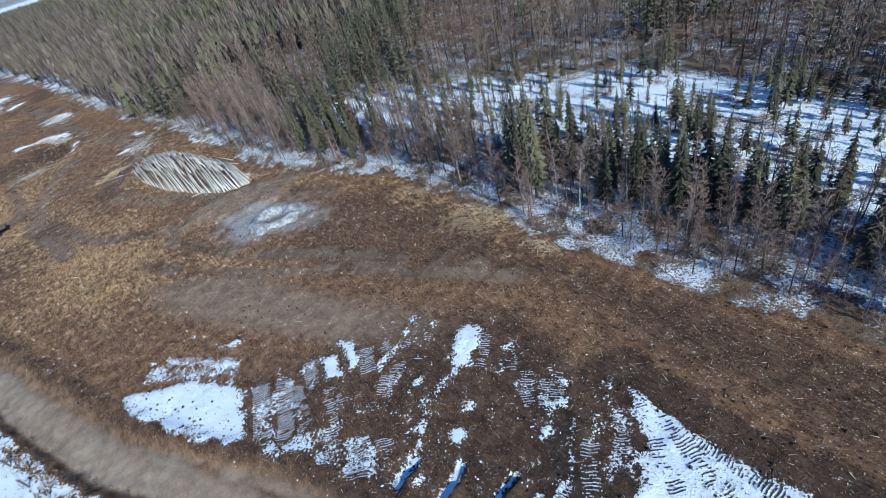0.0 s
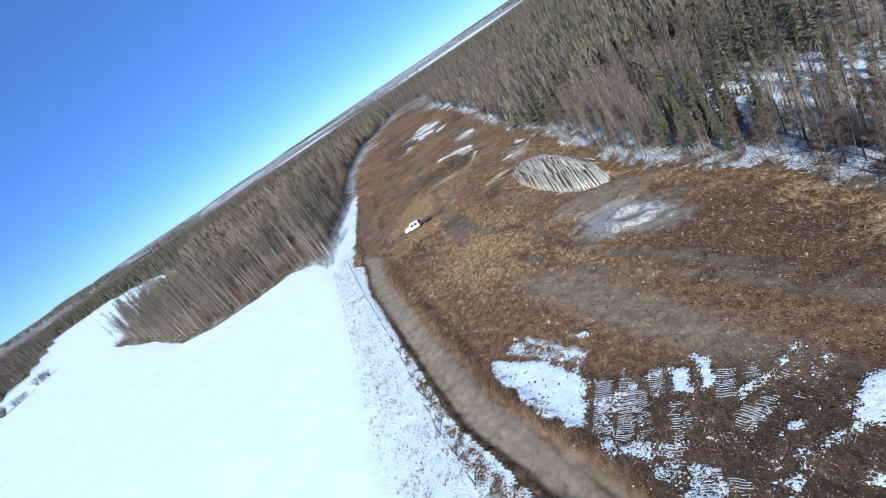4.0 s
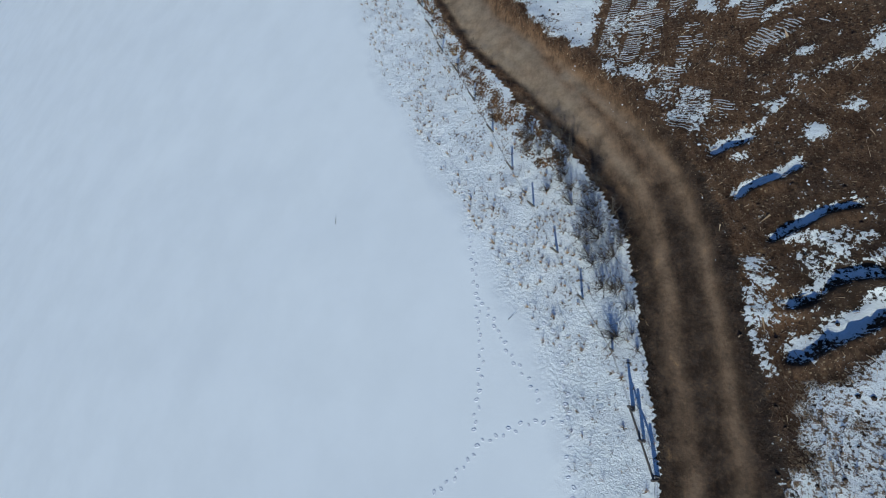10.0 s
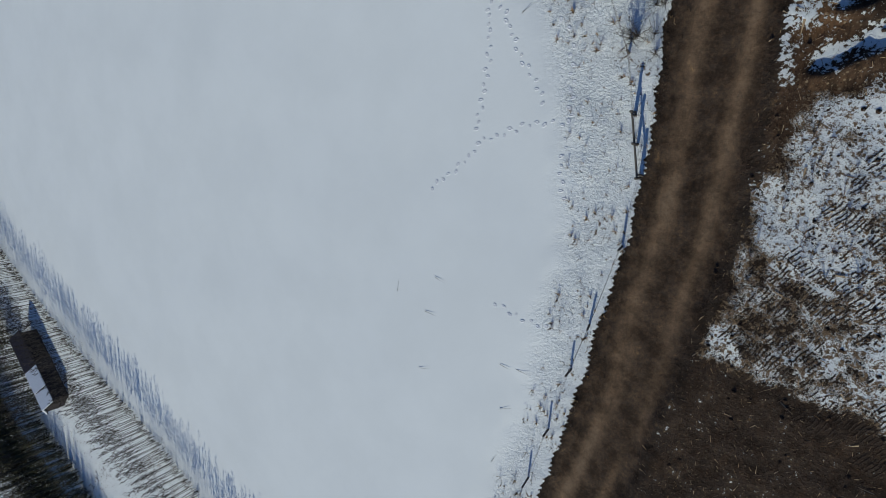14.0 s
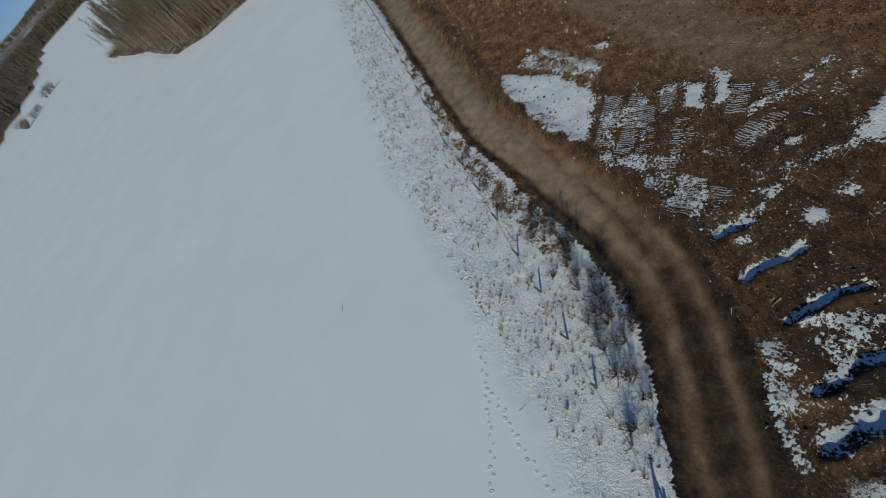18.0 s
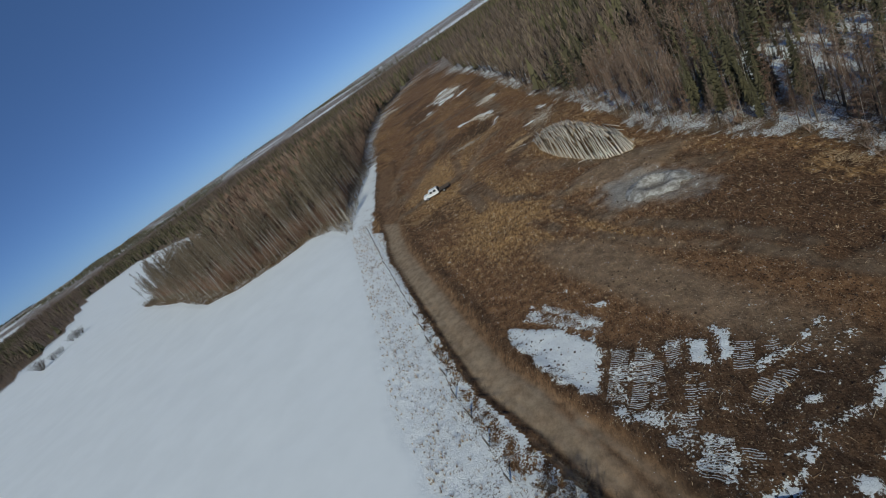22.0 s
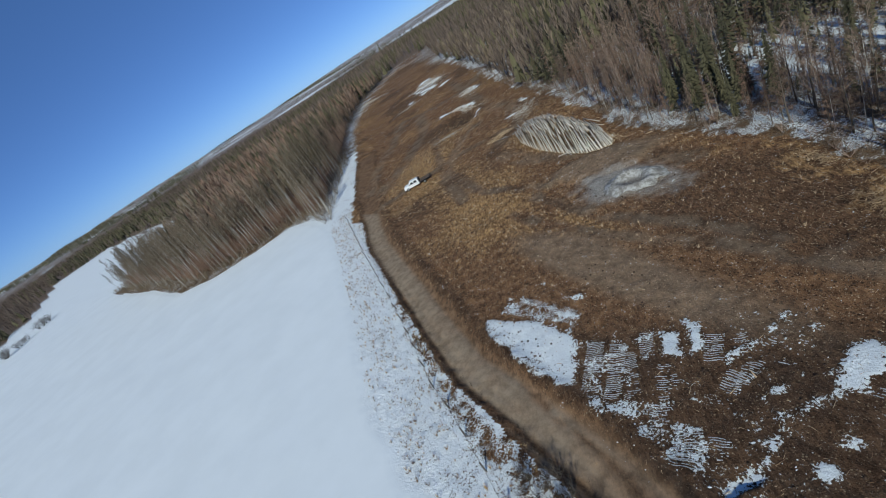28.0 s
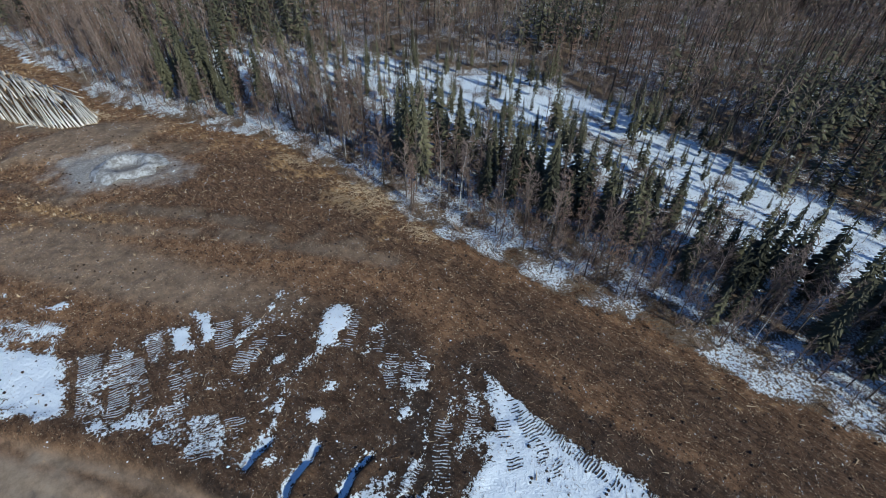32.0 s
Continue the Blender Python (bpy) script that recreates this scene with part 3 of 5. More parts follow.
    # the far clearing lies in windrows and pits
    z = z + np.where(inside_clear & (x < -80) & (y > 78), 1.9 * (fbm(x, y, 15, 3, 7) - 0.5) * ramp(y, 78, 100), 0)
    # wide rolling land towards the horizon
    z = z + 9 * (fbm(x, y, 900, 3, 3) - 0.52) * ramp(np.hypot(x, y), 700, 2200) + (16 + 26 * fbm(x, y, 1500, 2, 6)) * ramp(np.hypot(x, y), 1500, 3900)
    return z, dict(snow=snow, mulch=mulch, dim_peat=dim_peat, ash=ash, dry=dry, litter=litter, packed=packed, dark=np.clip(dark, 0, 1)), clear, field, road


GRID = {}


def height(x, y):
    """The height of the ground sheet, read between its grid points."""
    x, y = np.atleast_1d(np.asarray(x, float)), np.atleast_1d(np.asarray(y, float))
    xs, ys, Z = GRID["xs"], GRID["ys"], GRID["z"]
    i, j = np.clip(np.searchsorted(xs, x) - 1, 0, len(xs) - 2), np.clip(np.searchsorted(ys, y) - 1, 0, len(ys) - 2)
    a, b = np.clip((x - xs[i]) / (xs[i + 1] - xs[i]), 0, 1), np.clip((y - ys[j]) / (ys[j + 1] - ys[j]), 0, 1)
    return (Z[i, j] * (1 - a) + Z[i + 1, j] * a) * (1 - b) + (Z[i, j + 1] * (1 - a) + Z[i + 1, j + 1] * a) * b


def build_ground():
    xs, ys = spaced(-66, 30, 0.25, -225, 60, 1.15, -4700, 3200), spaced(-26, 60, 0.25, -40, 215, 1.15, -3600, 4700)
    X, Y = np.meshgrid(xs, ys, indexing="ij")
    x, y = X.ravel(), Y.ravel()
    z, fields, clear, field, road = ground_fields(x, y)
    V = np.stack([x, y, z], 1)
    GRID.update(xs=xs, ys=ys, z=z.reshape(X.shape))
    nx, ny = len(xs), len(ys)
    i = (np.arange(nx - 1)[:, None] * ny + np.arange(ny - 1)[None, :]).ravel()
    Q = np.stack([i, i + ny, i + ny + 1, i + 1], 1)
    mid = lambda a: a[Q].mean(1)
    is_field, is_road = mid(field) > 0, mid(road) > 0
    kind = np.where(is_field, 1, np.where(is_road, 2, np.where(mid(clear) > 0, 0, 3)))
    for code, name, label, cat in ((3, "ground", "rough snowy ground under bare woods and brush", "ground"), (0, "cleared_ground", "churned brown earth with wood mulch and melting snow", "ground"),
                                   (1, "snow_field", "smooth white snow over a level farm field", "snow"), (2, "road", "rutted brown dirt road along the field", "road")):
        q = Q[kind == code]
        used, inv = np.unique(q, return_inverse=True)
        me = mesh_of(name, V[used], inv.reshape(q.shape), [GROUND], attrs={k: v[used] for k, v in fields.items()}, smooth=True)
        tagged(new(name, me), label, cat, kind="structure")


build_ground()


# ---- trees ----
def tube(pts, radii, sides=5):
    """A tapered round stem through points: vertices and triangles."""
    V, F = [], []
    for p, r in zip(pts, radii):
        for k in range(sides):
            a = 2 * math.pi * k / sides
            V.append((p[0] + r * math.cos(a), p[1] + r * math.sin(a), p[2]))
    for s in range(len(pts) - 1):
        for k in range(sides):
            a, b = s * sides + k, s * sides + (k + 1) % sides
            F += [(a, b, b + sides), (a, b + sides, a + sides)]
    return V, F


def sliver(p, q, w, rng):
    """A thin three-sided twig from p to q, pointed at the end."""
    p, q = np.array(p), np.array(q)
    d = q - p
    s = np.cross(d, rng.normal(size=3))
    s = s / (np.linalg.norm(s) + 1e-9) * w
    t = np.cross(d, s)
    t = t / (np.linalg.norm(t) + 1e-9) * w
    return [tuple(p + s), tuple(p - 0.5 * s + 0.87 * t), tuple(p - 0.5 * s - 0.87 * t), tuple(q)], [(0, 1, 3), (1, 2, 3), (2, 0, 3)]


def gather(pieces):
    V, F = [], []
    for v, f in pieces:
        o = len(V)
        V += list(v)
        F += [tuple(i + o for i in t) for t in f]
    return np.array(V, float), np.array(F, int)


def spruce_shape(seed, fine, layers=0):
    """A spruce one unit high: stem, then dense whorls of short ragged boughs. Returns stem and crown."""
    rng = np.random.default_rng(seed)
    stem = gather([tube([(0, 0, -0.01), (0.004, 0, 0.45), (0, 0.003, 0.97)], (0.012, 0.008, 0.002), 5 if fine else 3)])
    V, F = [], []
    layers, low = layers or (38 if fine else 14), rng.uniform(0.04, 0.2)
    wide = rng.uniform(0.095, 0.135)
    for i in range(layers):
        t = i / (layers - 1)
        z0 = low + (0.97 - low) * t
        reach = wide * (1 - t) ** 0.75 * (1 if t > 0.12 else 0.8) * rng.uniform(0.8, 1.12) + 0.010
        n = int((11 if fine else 6) * (1 - 0.45 * t)) + 1
        for k in range(n):
            a = 2 * math.pi * (k + rng.random()) / n + i * 2.4
            r = reach * rng.uniform(0.45, 1.2)
            c, s = math.cos(a), math.sin(a)
            dz, w = r * rng.uniform(-0.55, 0.12), r * rng.uniform(0.16, 0.30)
            z = z0 + rng.uniform(-0.5, 0.5) * 0.9 / layers
            o = len(V)
            if fine:
                V += [(0, 0, z + 0.012), (c * r * 0.5 - s * w, s * r * 0.5 + c * w, z + dz * 0.5 - 0.008), (c * r, s * r, z + dz), (c * r * 0.5 + s * w, s * r * 0.5 - c * w, z + dz * 0.5 - 0.008),
                      (c * r * 0.55, s * r * 0.55, z + dz * 0.4 + 0.006)]
                F += [(o, o + 1, o + 4), (o + 1, o + 2, o + 4), (o + 4, o + 2, o + 3), (o, o + 4, o + 3)]
            else:
                V += [(0, 0, z + 0.015), (c * r * 0.7 - s * w * 1.2, s * r * 0.7 + c * w * 1.2, z + dz * 0.8), (c * r, s * r, z + dz), (c * r * 0.7 + s * w * 1.2, s * r * 0.7 - c * w * 1.2, z + dz * 0.8)]
                F += [(o, o + 1, o + 2), (o, o + 2, o + 3)]
    o = len(V)
    V += [(0.007, 0, 0.93), (-0.004, 0.007, 0.93), (-0.004, -0.007, 0.93), (0, 0, 1.0)]
    F += [(o, o + 1, o + 3), (o + 1, o + 2, o + 3), (o + 2, o, o + 3)]
    return stem, (np.array(V), np.array(F))


def bare_shape(seed, fine, slim=False, larch=False):
    """A leafless tree one unit high: bent stem, rising limbs and a haze of twigs. Returns stem and crown."""
    rng = np.random.default_rng(seed)
    bx, by = rng.normal(0, 0.022, 2)
    spine = lambda t: np.array((bx * t * t + 0.008 * math.sin(5 * t + seed), by * t * t + 0.006 * math.sin(4 * t), t))
    ts = (-0.01, 0.25, 0.5, 0.75, 1.0) if fine else (-0.01, 0.5, 1.0)
    r0 = 0.0065 if slim else 0.010
    stem = gather([tube([spine(t) if t > 0 else np.array((0, 0, t)) for t in ts], [r0 * (1.05 - t) for t in ts], 5 if fine else 3)])
    pieces = []
    limbs = (34 if fine else 15) if not larch else (40 if fine else 14)
    for i in range(limbs):
        t = (0.30 if not larch else 0.12) + (0.66 if not larch else 0.85) * (i + rng.random()) / limbs
        if slim:
            t = 0.42 + 0.56 * (i + rng.random()) / limbs
        p = spine(t)
        a = rng.uniform(0, 2 * math.pi)
        if larch:
            r, rise = 0.115 * (1.02 - t) ** 0.8 * rng.uniform(0.6, 1.2) + 0.01, rng.uniform(-0.25, 0.35)
        else:
            r = (0.10 if slim else 0.155) * (1.12 - t) ** 0.65 * rng.uniform(0.55, 1.2)
            rise = rng.uniform(0.7, 1.7)
        q = p + np.array((math.cos(a) * r, math.sin(a) * r, r * rise))
        pieces.append(sliver(p, q, 0.0034 if fine else 0.006, rng))
        for j in range(13 if fine else 5):
            u = rng.uniform(0.2, 1.0)
            s = p + (q - p) * u
            e = s + rng.normal(0, 1, 3) * r * 0.30 + np.array((math.cos(a), math.sin(a), 0.9 if not larch else 0.1)) * r * 0.22
            v, f = sliver(s, e, 0.0021 if fine else 0.0052, rng)
            pieces.append((v, f[:2]))
    return stem, gather(pieces)


def shrub_shape(seed, stems=16, twigs=7):
    """A leafless bush one unit high, stems fanning from the root."""
    rng = np.random.default_rng(seed)
    pieces = []
    for i in range(stems):
        a, lean = rng.uniform(0, 2 * math.pi), rng.uniform(0.1, 0.7)
        q = np.array((math.cos(a) * lean, math.sin(a) * lean, rng.uniform(0.6, 1.0)))
        pieces.append(sliver((0, 0, -0.03), q, 0.012, rng))
        for j in range(twigs):
            s = q * rng.uniform(0.3, 0.95)
            pieces.append(sliver(s, s + rng.normal(0, 0.16, 3) + (0, 0, 0.12), 0.006, rng))
    return gather(pieces)


def scatter(poly_test, x0, x1, y0, y1, cell, rng, jitter=0.95):
    gx, gy = np.meshgrid(np.arange(x0, x1, cell), np.arange(y0, y1, cell))
    x = gx.ravel() + rng.uniform(-jitter, jitter, gx.size) * cell * 0.5
    y = gy.ravel() + rng.uniform(-jitter, jitter, gy.size) * cell * 0.5
    k = poly_test(x, y)
    return x[k], y[k]


def crowd(name, label, category, shapes, mats, x, y, h, rng, kind="stuff"):
    """Many trees in one mesh: each of the shapes set at the places, turned, leaned and scaled."""
    if len(x) == 0:
        return
    z = height(x, y)
    Vs, Fs, Ms, Ts, o = [], [], [], [], 0
    pick = rng.integers(0, len(shapes), len(x))
    for s, (stem, crown) in enumerate(shapes):
        k = np.where(pick == s)[0]
        if len(k) == 0:
            continue
        P = np.concatenate([stem[0], crown[0]])
        T = np.concatenate([stem[1], crown[1] + len(stem[0])])
        m = np.concatenate([np.zeros(len(stem[1]), int), np.ones(len(crown[1]), int)])
        a = rng.uniform(0, 2 * math.pi, len(k))
        w = h[k] * rng.uniform(0.85, 1.25, len(k))
        c, sn = np.cos(a)[:, None], np.sin(a)[:, None]
        lx, ly = rng.normal(0, 0.02, (len(k), 1)), rng.normal(0, 0.02, (len(k), 1))
        px = (c * P[None, :, 0] - sn * P[None, :, 1]) * w[:, None] + x[k][:, None] + lx * P[None, :, 2] * h[k][:, None]
        py = (sn * P[None, :, 0] + c * P[None, :, 1]) * w[:, None] + y[k][:, None] + ly * P[None, :, 2] * h[k][:, None]
        pz = P[None, :, 2] * h[k][:, None] + z[k][:, None]
        Vs.append(np.stack([px, py, pz], 2).reshape(-1, 3))
        Fs.append((T[None] + (np.arange(len(k)) * len(P))[:, None, None] + o).reshape(-1, 3))
        Ms.append(np.tile(m, len(k)))
        Ts.append(np.repeat(rng.random(len(k)), len(P)))
        o += len(k) * len(P)
    me = mesh_of(name, np.concatenate(Vs), np.concatenate(Fs), mats, np.concatenate(Ms), {"tint": np.concatenate(Ts)})
    tagged(new(name, me), label, category, kind=kind)


def stand(name, label, group, shapes, mats, x, y, h, rng, parts=("trunk", "crown")):
    """Single trees, each a thing with trunk and crown on shared meshes."""
    z = height(x, y)
    meshes = []
    for i, (stem, crown) in enumerate(shapes):
        meshes.append((mesh_of(parts[0], *stem, [mats[0]]), mesh_of(parts[1], *crown, [mats[1]])))
    for i in range(len(x)):
        a, b = meshes[i % len(meshes)]
        t = thing(name, label, "tree", group)
        s = h[i]
        w = s * rng.uniform(0.85, 1.2)
        t.matrix_basis = pose(x[i], y[i], z[i] - 0.05, rng.normal(0, 1.3), rng.normal(0, 1.3), rng.uniform(0, 360)) @ Matrix.Diagonal((w, w, s, 1))
        part(parts[0], a, t)
        part(parts[1], b, t)


def haze_shape(seed, spruce):
    """A distant tree one unit high: a few ragged blades round a stem."""
    rng = np.random.default_rng(seed)
    pieces = [tube([(0, 0, 0), (0, 0, 0.9)], (0.014, 0.003), 3)]
    for i in range(7 if spruce else 14):
        a, t = rng.uniform(0, 2 * math.pi), (i + rng.random()) / (9 if spruce else 14)
        c, s_ = math.cos(a), math.sin(a)
        if spruce:
            z, r = 0.12 + 0.75 * t, 0.17 * (1 - t) + 0.02
            v = [(c * r, s_ * r, z - 0.08), (-s_ * r, c * r, z - 0.05), (-c * r * 0.8, -s_ * r * 0.8, z - 0.09), (0, 0, z + 0.16)]
            pieces.append((v, [(0, 1, 3), (1, 2, 3), (2, 0, 3)]))
        else:
            z, r = 0.22 + 0.55 * t, rng.uniform(0.05, 0.13) * (1.25 - 0.6 * t)
            e = (c * r, s_ * r, z + rng.uniform(0.12, 0.28))
            v = [(0, 0, z), (c * r * 0.6 - s_ * 0.024, s_ * r * 0.6 + c * 0.024, z + 0.10), e, (c * r * 0.6 + s_ * 0.024, s_ * r * 0.6 - c * 0.024, z + 0.08)]
            pieces.append((v, [(0, 1, 2), (0, 2, 3)]))
    V, F = gather(pieces)
    return (V[:6], F[:6]), (V[6:], F[6:] - 6)


HAZE_S, HAZE_B = [haze_shape(s, True) for s in range(3)], [haze_shape(s, False) for s in range(5, 9)]
SPRUCE_FINE, SPRUCE_FAR = [spruce_shape(s, True) for s in range(5)], [spruce_shape(s, False) for s in range(20, 25)]
SPRUCE_MID = [spruce_shape(s, False, 34) for s in range(10, 16)]
BARE_FINE, BARE_FAR = [bare_shape(s, True) for s in range(5)], [bare_shape(s, False) for s in range(30, 35)]
SLIM_FINE, SLIM_FAR = [bare_shape(s, True, True) for s in range(40, 44)], [bare_shape(s, False, True) for s in range(50, 54)]
LARCH_FINE, LARCH_FAR = [bare_shape(s, True, False, True) for s in range(60, 63)], [bare_shape(s, False, False, True) for s in range(70, 74)]

rng = np.random.default_rng(11)
out_clear = lambda x, y, d: signed(x, y, CLEAR) < -d
EDGE_N = CLEAR[:21]


def north_belt(x, y):
    d, _ = line_dist(x, y, EDGE_N)
    return out_clear(x, y, 2.2) & (d < 26) & (x > -70) & (x < 70) & (y > -10) & (signed(x, y, SNOW_CLEARING) < 0)


# front of the north wood: single trees
bx, by = scatter(north_belt, -70, 64, 0, 125, 1.9, rng)
thin_ = rng.random(len(bx)) < 0.6 + 0.4 * ramp(line_dist(bx, by, EDGE_N)[0], 3, 9) + 0.4 * (bx > 12)
bx, by = bx[thin_], by[thin_]
bd, _ = line_dist(bx, by, EDGE_N)
sprucey = fbm(bx, by, 13, 3, 2) + 0.08 * ((bx > -30) & (bx < -4)) + 0.05 * (bd > 9) - 0.10 * (bd < 5)
roll = rng.random(len(bx))
kind_b = np.where(roll < ramp(sprucey, 0.52, 0.80) * 0.8, 0, np.where(rng.random(len(bx)) < 0.48, 2, np.where(rng.random(len(bx)) < 0.3, 3, 1)))
front = bd < 12
hs = np.where(kind_b == 0, rng.uniform(8, 14.5, len(bx)), np.where(kind_b == 2, rng.uniform(8, 12, len(bx)), rng.uniform(7, 12.5, len(bx))))
hs = hs * np.where(bd < 5, 0.8, 1.0) * (1 - 0.22 * ramp(bx, -6, 14))
for code, nm, lab, shp, far_shp, mats in (
        (0, "spruce_tree", "dark green spruce with drooping boughs in snow", SPRUCE_FINE, SPRUCE_MID, (BARK, NEEDLE)),
        (1, "bare_tree", "leafless grey-brown birch in snow at the wood's edge", BARE_FINE, BARE_FAR, (BARK, TWIG)),
        (2, "larch_tree", "bare rust-brown larch with fine upright twigs", LARCH_FINE, LARCH_FAR, (BARK, LARCH)),
        (3, "birch_tree", "slim white-stemmed birch without leaves in snow", SLIM_FINE, SLIM_FAR, (PALE_BARK, TWIG))):
    k = np.where((kind_b == code) & front)[0]
    k, rest = k[:290], np.concatenate([k[290:], np.where((kind_b == code) & ~front)[0]])
    stand(nm, lab, "trees at the edge of the north wood", shp, mats, bx[k], by[k], hs[k], rng)
    crowd(nm + "_wood", lab, "trees", far_shp, mats, bx[rest], by[rest], hs[rest], rng)


# young spruces on the snowy glade
gx, gy = scatter(lambda x, y: (signed(x, y, SNOW_CLEARING) > -3) & out_clear(x, y, 4), -50, 75, 0, 110, 2.2, rng)
keep = rng.random(len(gx)) < 0.48 + 0.5 * ramp(fbm(gx, gy, 12, 3, 1), 0.4, 0.65)
gx, gy = gx[keep], gy[keep]
gk = rng.random(len(gx)) < 0.74
gh = rng.uniform(2.2, 6.2, len(gx)) + 4.0 * ramp(fbm(gx, gy, 9, 3, 5), 0.52, 0.7) * rng.random(len(gx))
near = np.where(gk)[0]
near = near[np.argsort(np.hypot(gx[near], gy[near]))]
stand("young_spruce", "young slender green spruce in a snowy glade", "young spruces on the glade", SPRUCE_MID, (BARK, NEEDLE), gx[near[:280]], gy[near[:280]], gh[near[:280]], rng)
crowd("young_spruces", "young green spruces in the snowy glade", "trees", SPRUCE_MID, (BARK, NEEDLE), gx[near[280:]], gy[near[280:]], gh[near[280:]], rng)
crowd("glade_saplings", "thin bare saplings in the snowy glade", "saplings", BARE_FAR, (BARK, TWIG), gx[~gk], gy[~gk], gh[~gk] * 0.9, rng)


# the deep north wood
def deep_north(x, y):
    az, r = np.degrees(np.arctan2(x, y)), np.hypot(x, y)
    d, _ = line_dist(x, y, EDGE_N)
    return out_clear(x, y, 2.5) & (signed(x, y, SNOW_CLEARING) < -1) & (az > -50) & (az < 78) & ((d > 26) | (x < -70)) & (r < np.where(az < -12, 420, 215)) & (x + y > -60)


nx_, ny_ = scatter(deep_north, -330, 215, -20, 400, 2.9, rng)
keep = rng.random(len(nx_)) < np.where(np.hypot(nx_, ny_) > 220, 0.5, 0.92)
nx_, ny_ = nx_[keep], ny_[keep]
mixn = fbm(nx_, ny_, 22, 3, 4)
nk = np.where(rng.random(len(nx_)) < ramp(mixn, 0.46, 0.70) * 0.9, 0, np.where(fbm(nx_, ny_, 35, 3, 6) > 0.52, 2, np.where(rng.random(len(nx_)) < 0.4, 3, 1)))
nh = np.where(nk == 0, rng.uniform(9, 15, len(nx_)), rng.uniform(9, 13.5, len(nx_)))
for code, nm, lab, shp, mats in ((0, "spruce_wood", "dark spruces deep in the snowy wood", SPRUCE_FAR, (BARK, NEEDLE)), (1, "bare_wood", "leafless brown trees deep in the wood", BARE_FAR, (BARK, TWIG)),
                                 (2, "larch_wood", "bare rust-brown larches deep in the wood", LARCH_FAR, (BARK, LARCH)), (3, "birch_wood", "slim pale birches deep in the wood", SLIM_FAR, (BARK, PALE_TWIG))):
    deep = np.hypot(nx_, ny_) > 150
    k = (nk == code) & ~deep
    crowd(nm, lab, "trees", shp, mats, nx_[k], ny_[k], nh[k], rng)
    k = (nk == code) & deep
    crowd("far_" + nm, lab, "trees", HAZE_S if code == 0 else HAZE_B, mats if code in (0, 3) else (BARK, FAR_TWIG), nx_[k], ny_[k], nh[k], rng)


# the grove between field and clearing
wx, wy = scatter(lambda x, y: (signed(x, y, GROVE) > 0) & (np.hypot(x, y) < 520), -520, -110, 20, 440, 3.4, rng)
wd = signed(wx, wy, GROVE)
wr_ = np.hypot(wx, wy)
keep = rng.random(len(wx)) < np.where(wr_ > 300, 0.45, 0.95)
wx, wy, wd, wr_ = wx[keep], wy[keep], wd[keep], wr_[keep]
wk = np.where(rng.random(len(wx)) < np.maximum(0.75 * ramp(fbm(wx, wy, 25, 3, 5), 0.50, 0.68), 0.62 * ramp(signed(wx, wy, CLEAR), -75, -30) * (wy > 95)) * (wd > 8), 0, np.where((wd < 22) & (wy < 110), 3, np.where(rng.random(len(wx)) < 0.5, 2, 1)))
wh = np.where(wk == 0, rng.uniform(15, 22, len(wx)), np.where(wk == 3, rng.uniform(15, 23.5, len(wx)), rng.uniform(14, 20, len(wx)))) * (0.62 + 0.38 * ramp(wd, 0, 8))
k = np.where((wk == 3) & (wd < 14))[0]
k = k[np.argsort(wr_[k])][:250]
stand("aspen_tree", "tall pale leafless aspen at the snow field's edge", "aspens at the field edge", SLIM_FINE, (PALE_BARK, PALE_TWIG), wx[k], wy[k], wh[k], rng)
taken = np.zeros(len(wx), bool)
taken[k] = True
for code, nm, lab, shp, mats in ((0, "grove_spruces", "dark spruces inside the grove", SPRUCE_FAR, (BARK, NEEDLE)), (1, "grove_bare_trees", "leafless brown trees inside the grove", BARE_FAR, (BARK, TWIG)),
                                 (2, "grove_larches", "bare rust-brown larches inside the grove", LARCH_FAR, (BARK, LARCH)), (3, "grove_aspens", "pale leafless aspens of the grove", SLIM_FAR, (PALE_BARK, PALE_TWIG))):
    deep = (wd > 30) | (wr_ > 340)
    k = (wk == code) & ~taken & ~deep
    crowd(nm, lab, "trees", shp, mats, wx[k], wy[k], wh[k], rng)
    k = (wk == code) & ~taken & deep
    crowd("inner_" + nm, lab, "trees", HAZE_S if code == 0 else HAZE_B, mats, wx[k], wy[k], wh[k], rng)


# woods towards the horizon
def far_woods(x, y):
    az, r = np.degrees(np.arctan2(x, y)), np.hypot(x, y)
    open_ = (signed(x, y, FIELD) < -2) & (signed(x, y, CLEAR) < -4) & ~inside(x, y, GROVE) & (r > np.where(az < -52, 330, 400))
    return (open_ | (inside(x, y, GROVE) & (r > 520))) & (r < 1450) & (az > -116) & (az < -10)


fx, fy = scatter(far_woods, -1480, -60, -700, 1480, 8.0, rng)
keep = rng.random(len(fx)) < np.where(np.hypot(fx, fy) > 700, 0.55, 0.95)
fx, fy = fx[keep], fy[keep]
fk = np.where(fbm(fx, fy, 90, 3, 3) + 0.2 * rng.random(len(fx)) > 0.71, 0, 1)
crowd("far_spruces", "distant dark spruces towards the horizon", "trees", HAZE_S, (BARK, NEEDLE), fx[fk == 0], fy[fk == 0], rng.uniform(11, 17, (fk == 0).sum()), rng)
crowd("far_bare_woods", "distant grey-brown bare woods towards the horizon", "trees", HAZE_B, (BARK, FAR_TWIG), fx[fk == 1], fy[fk == 1], rng.uniform(9, 14, (fk == 1).sum()), rng)


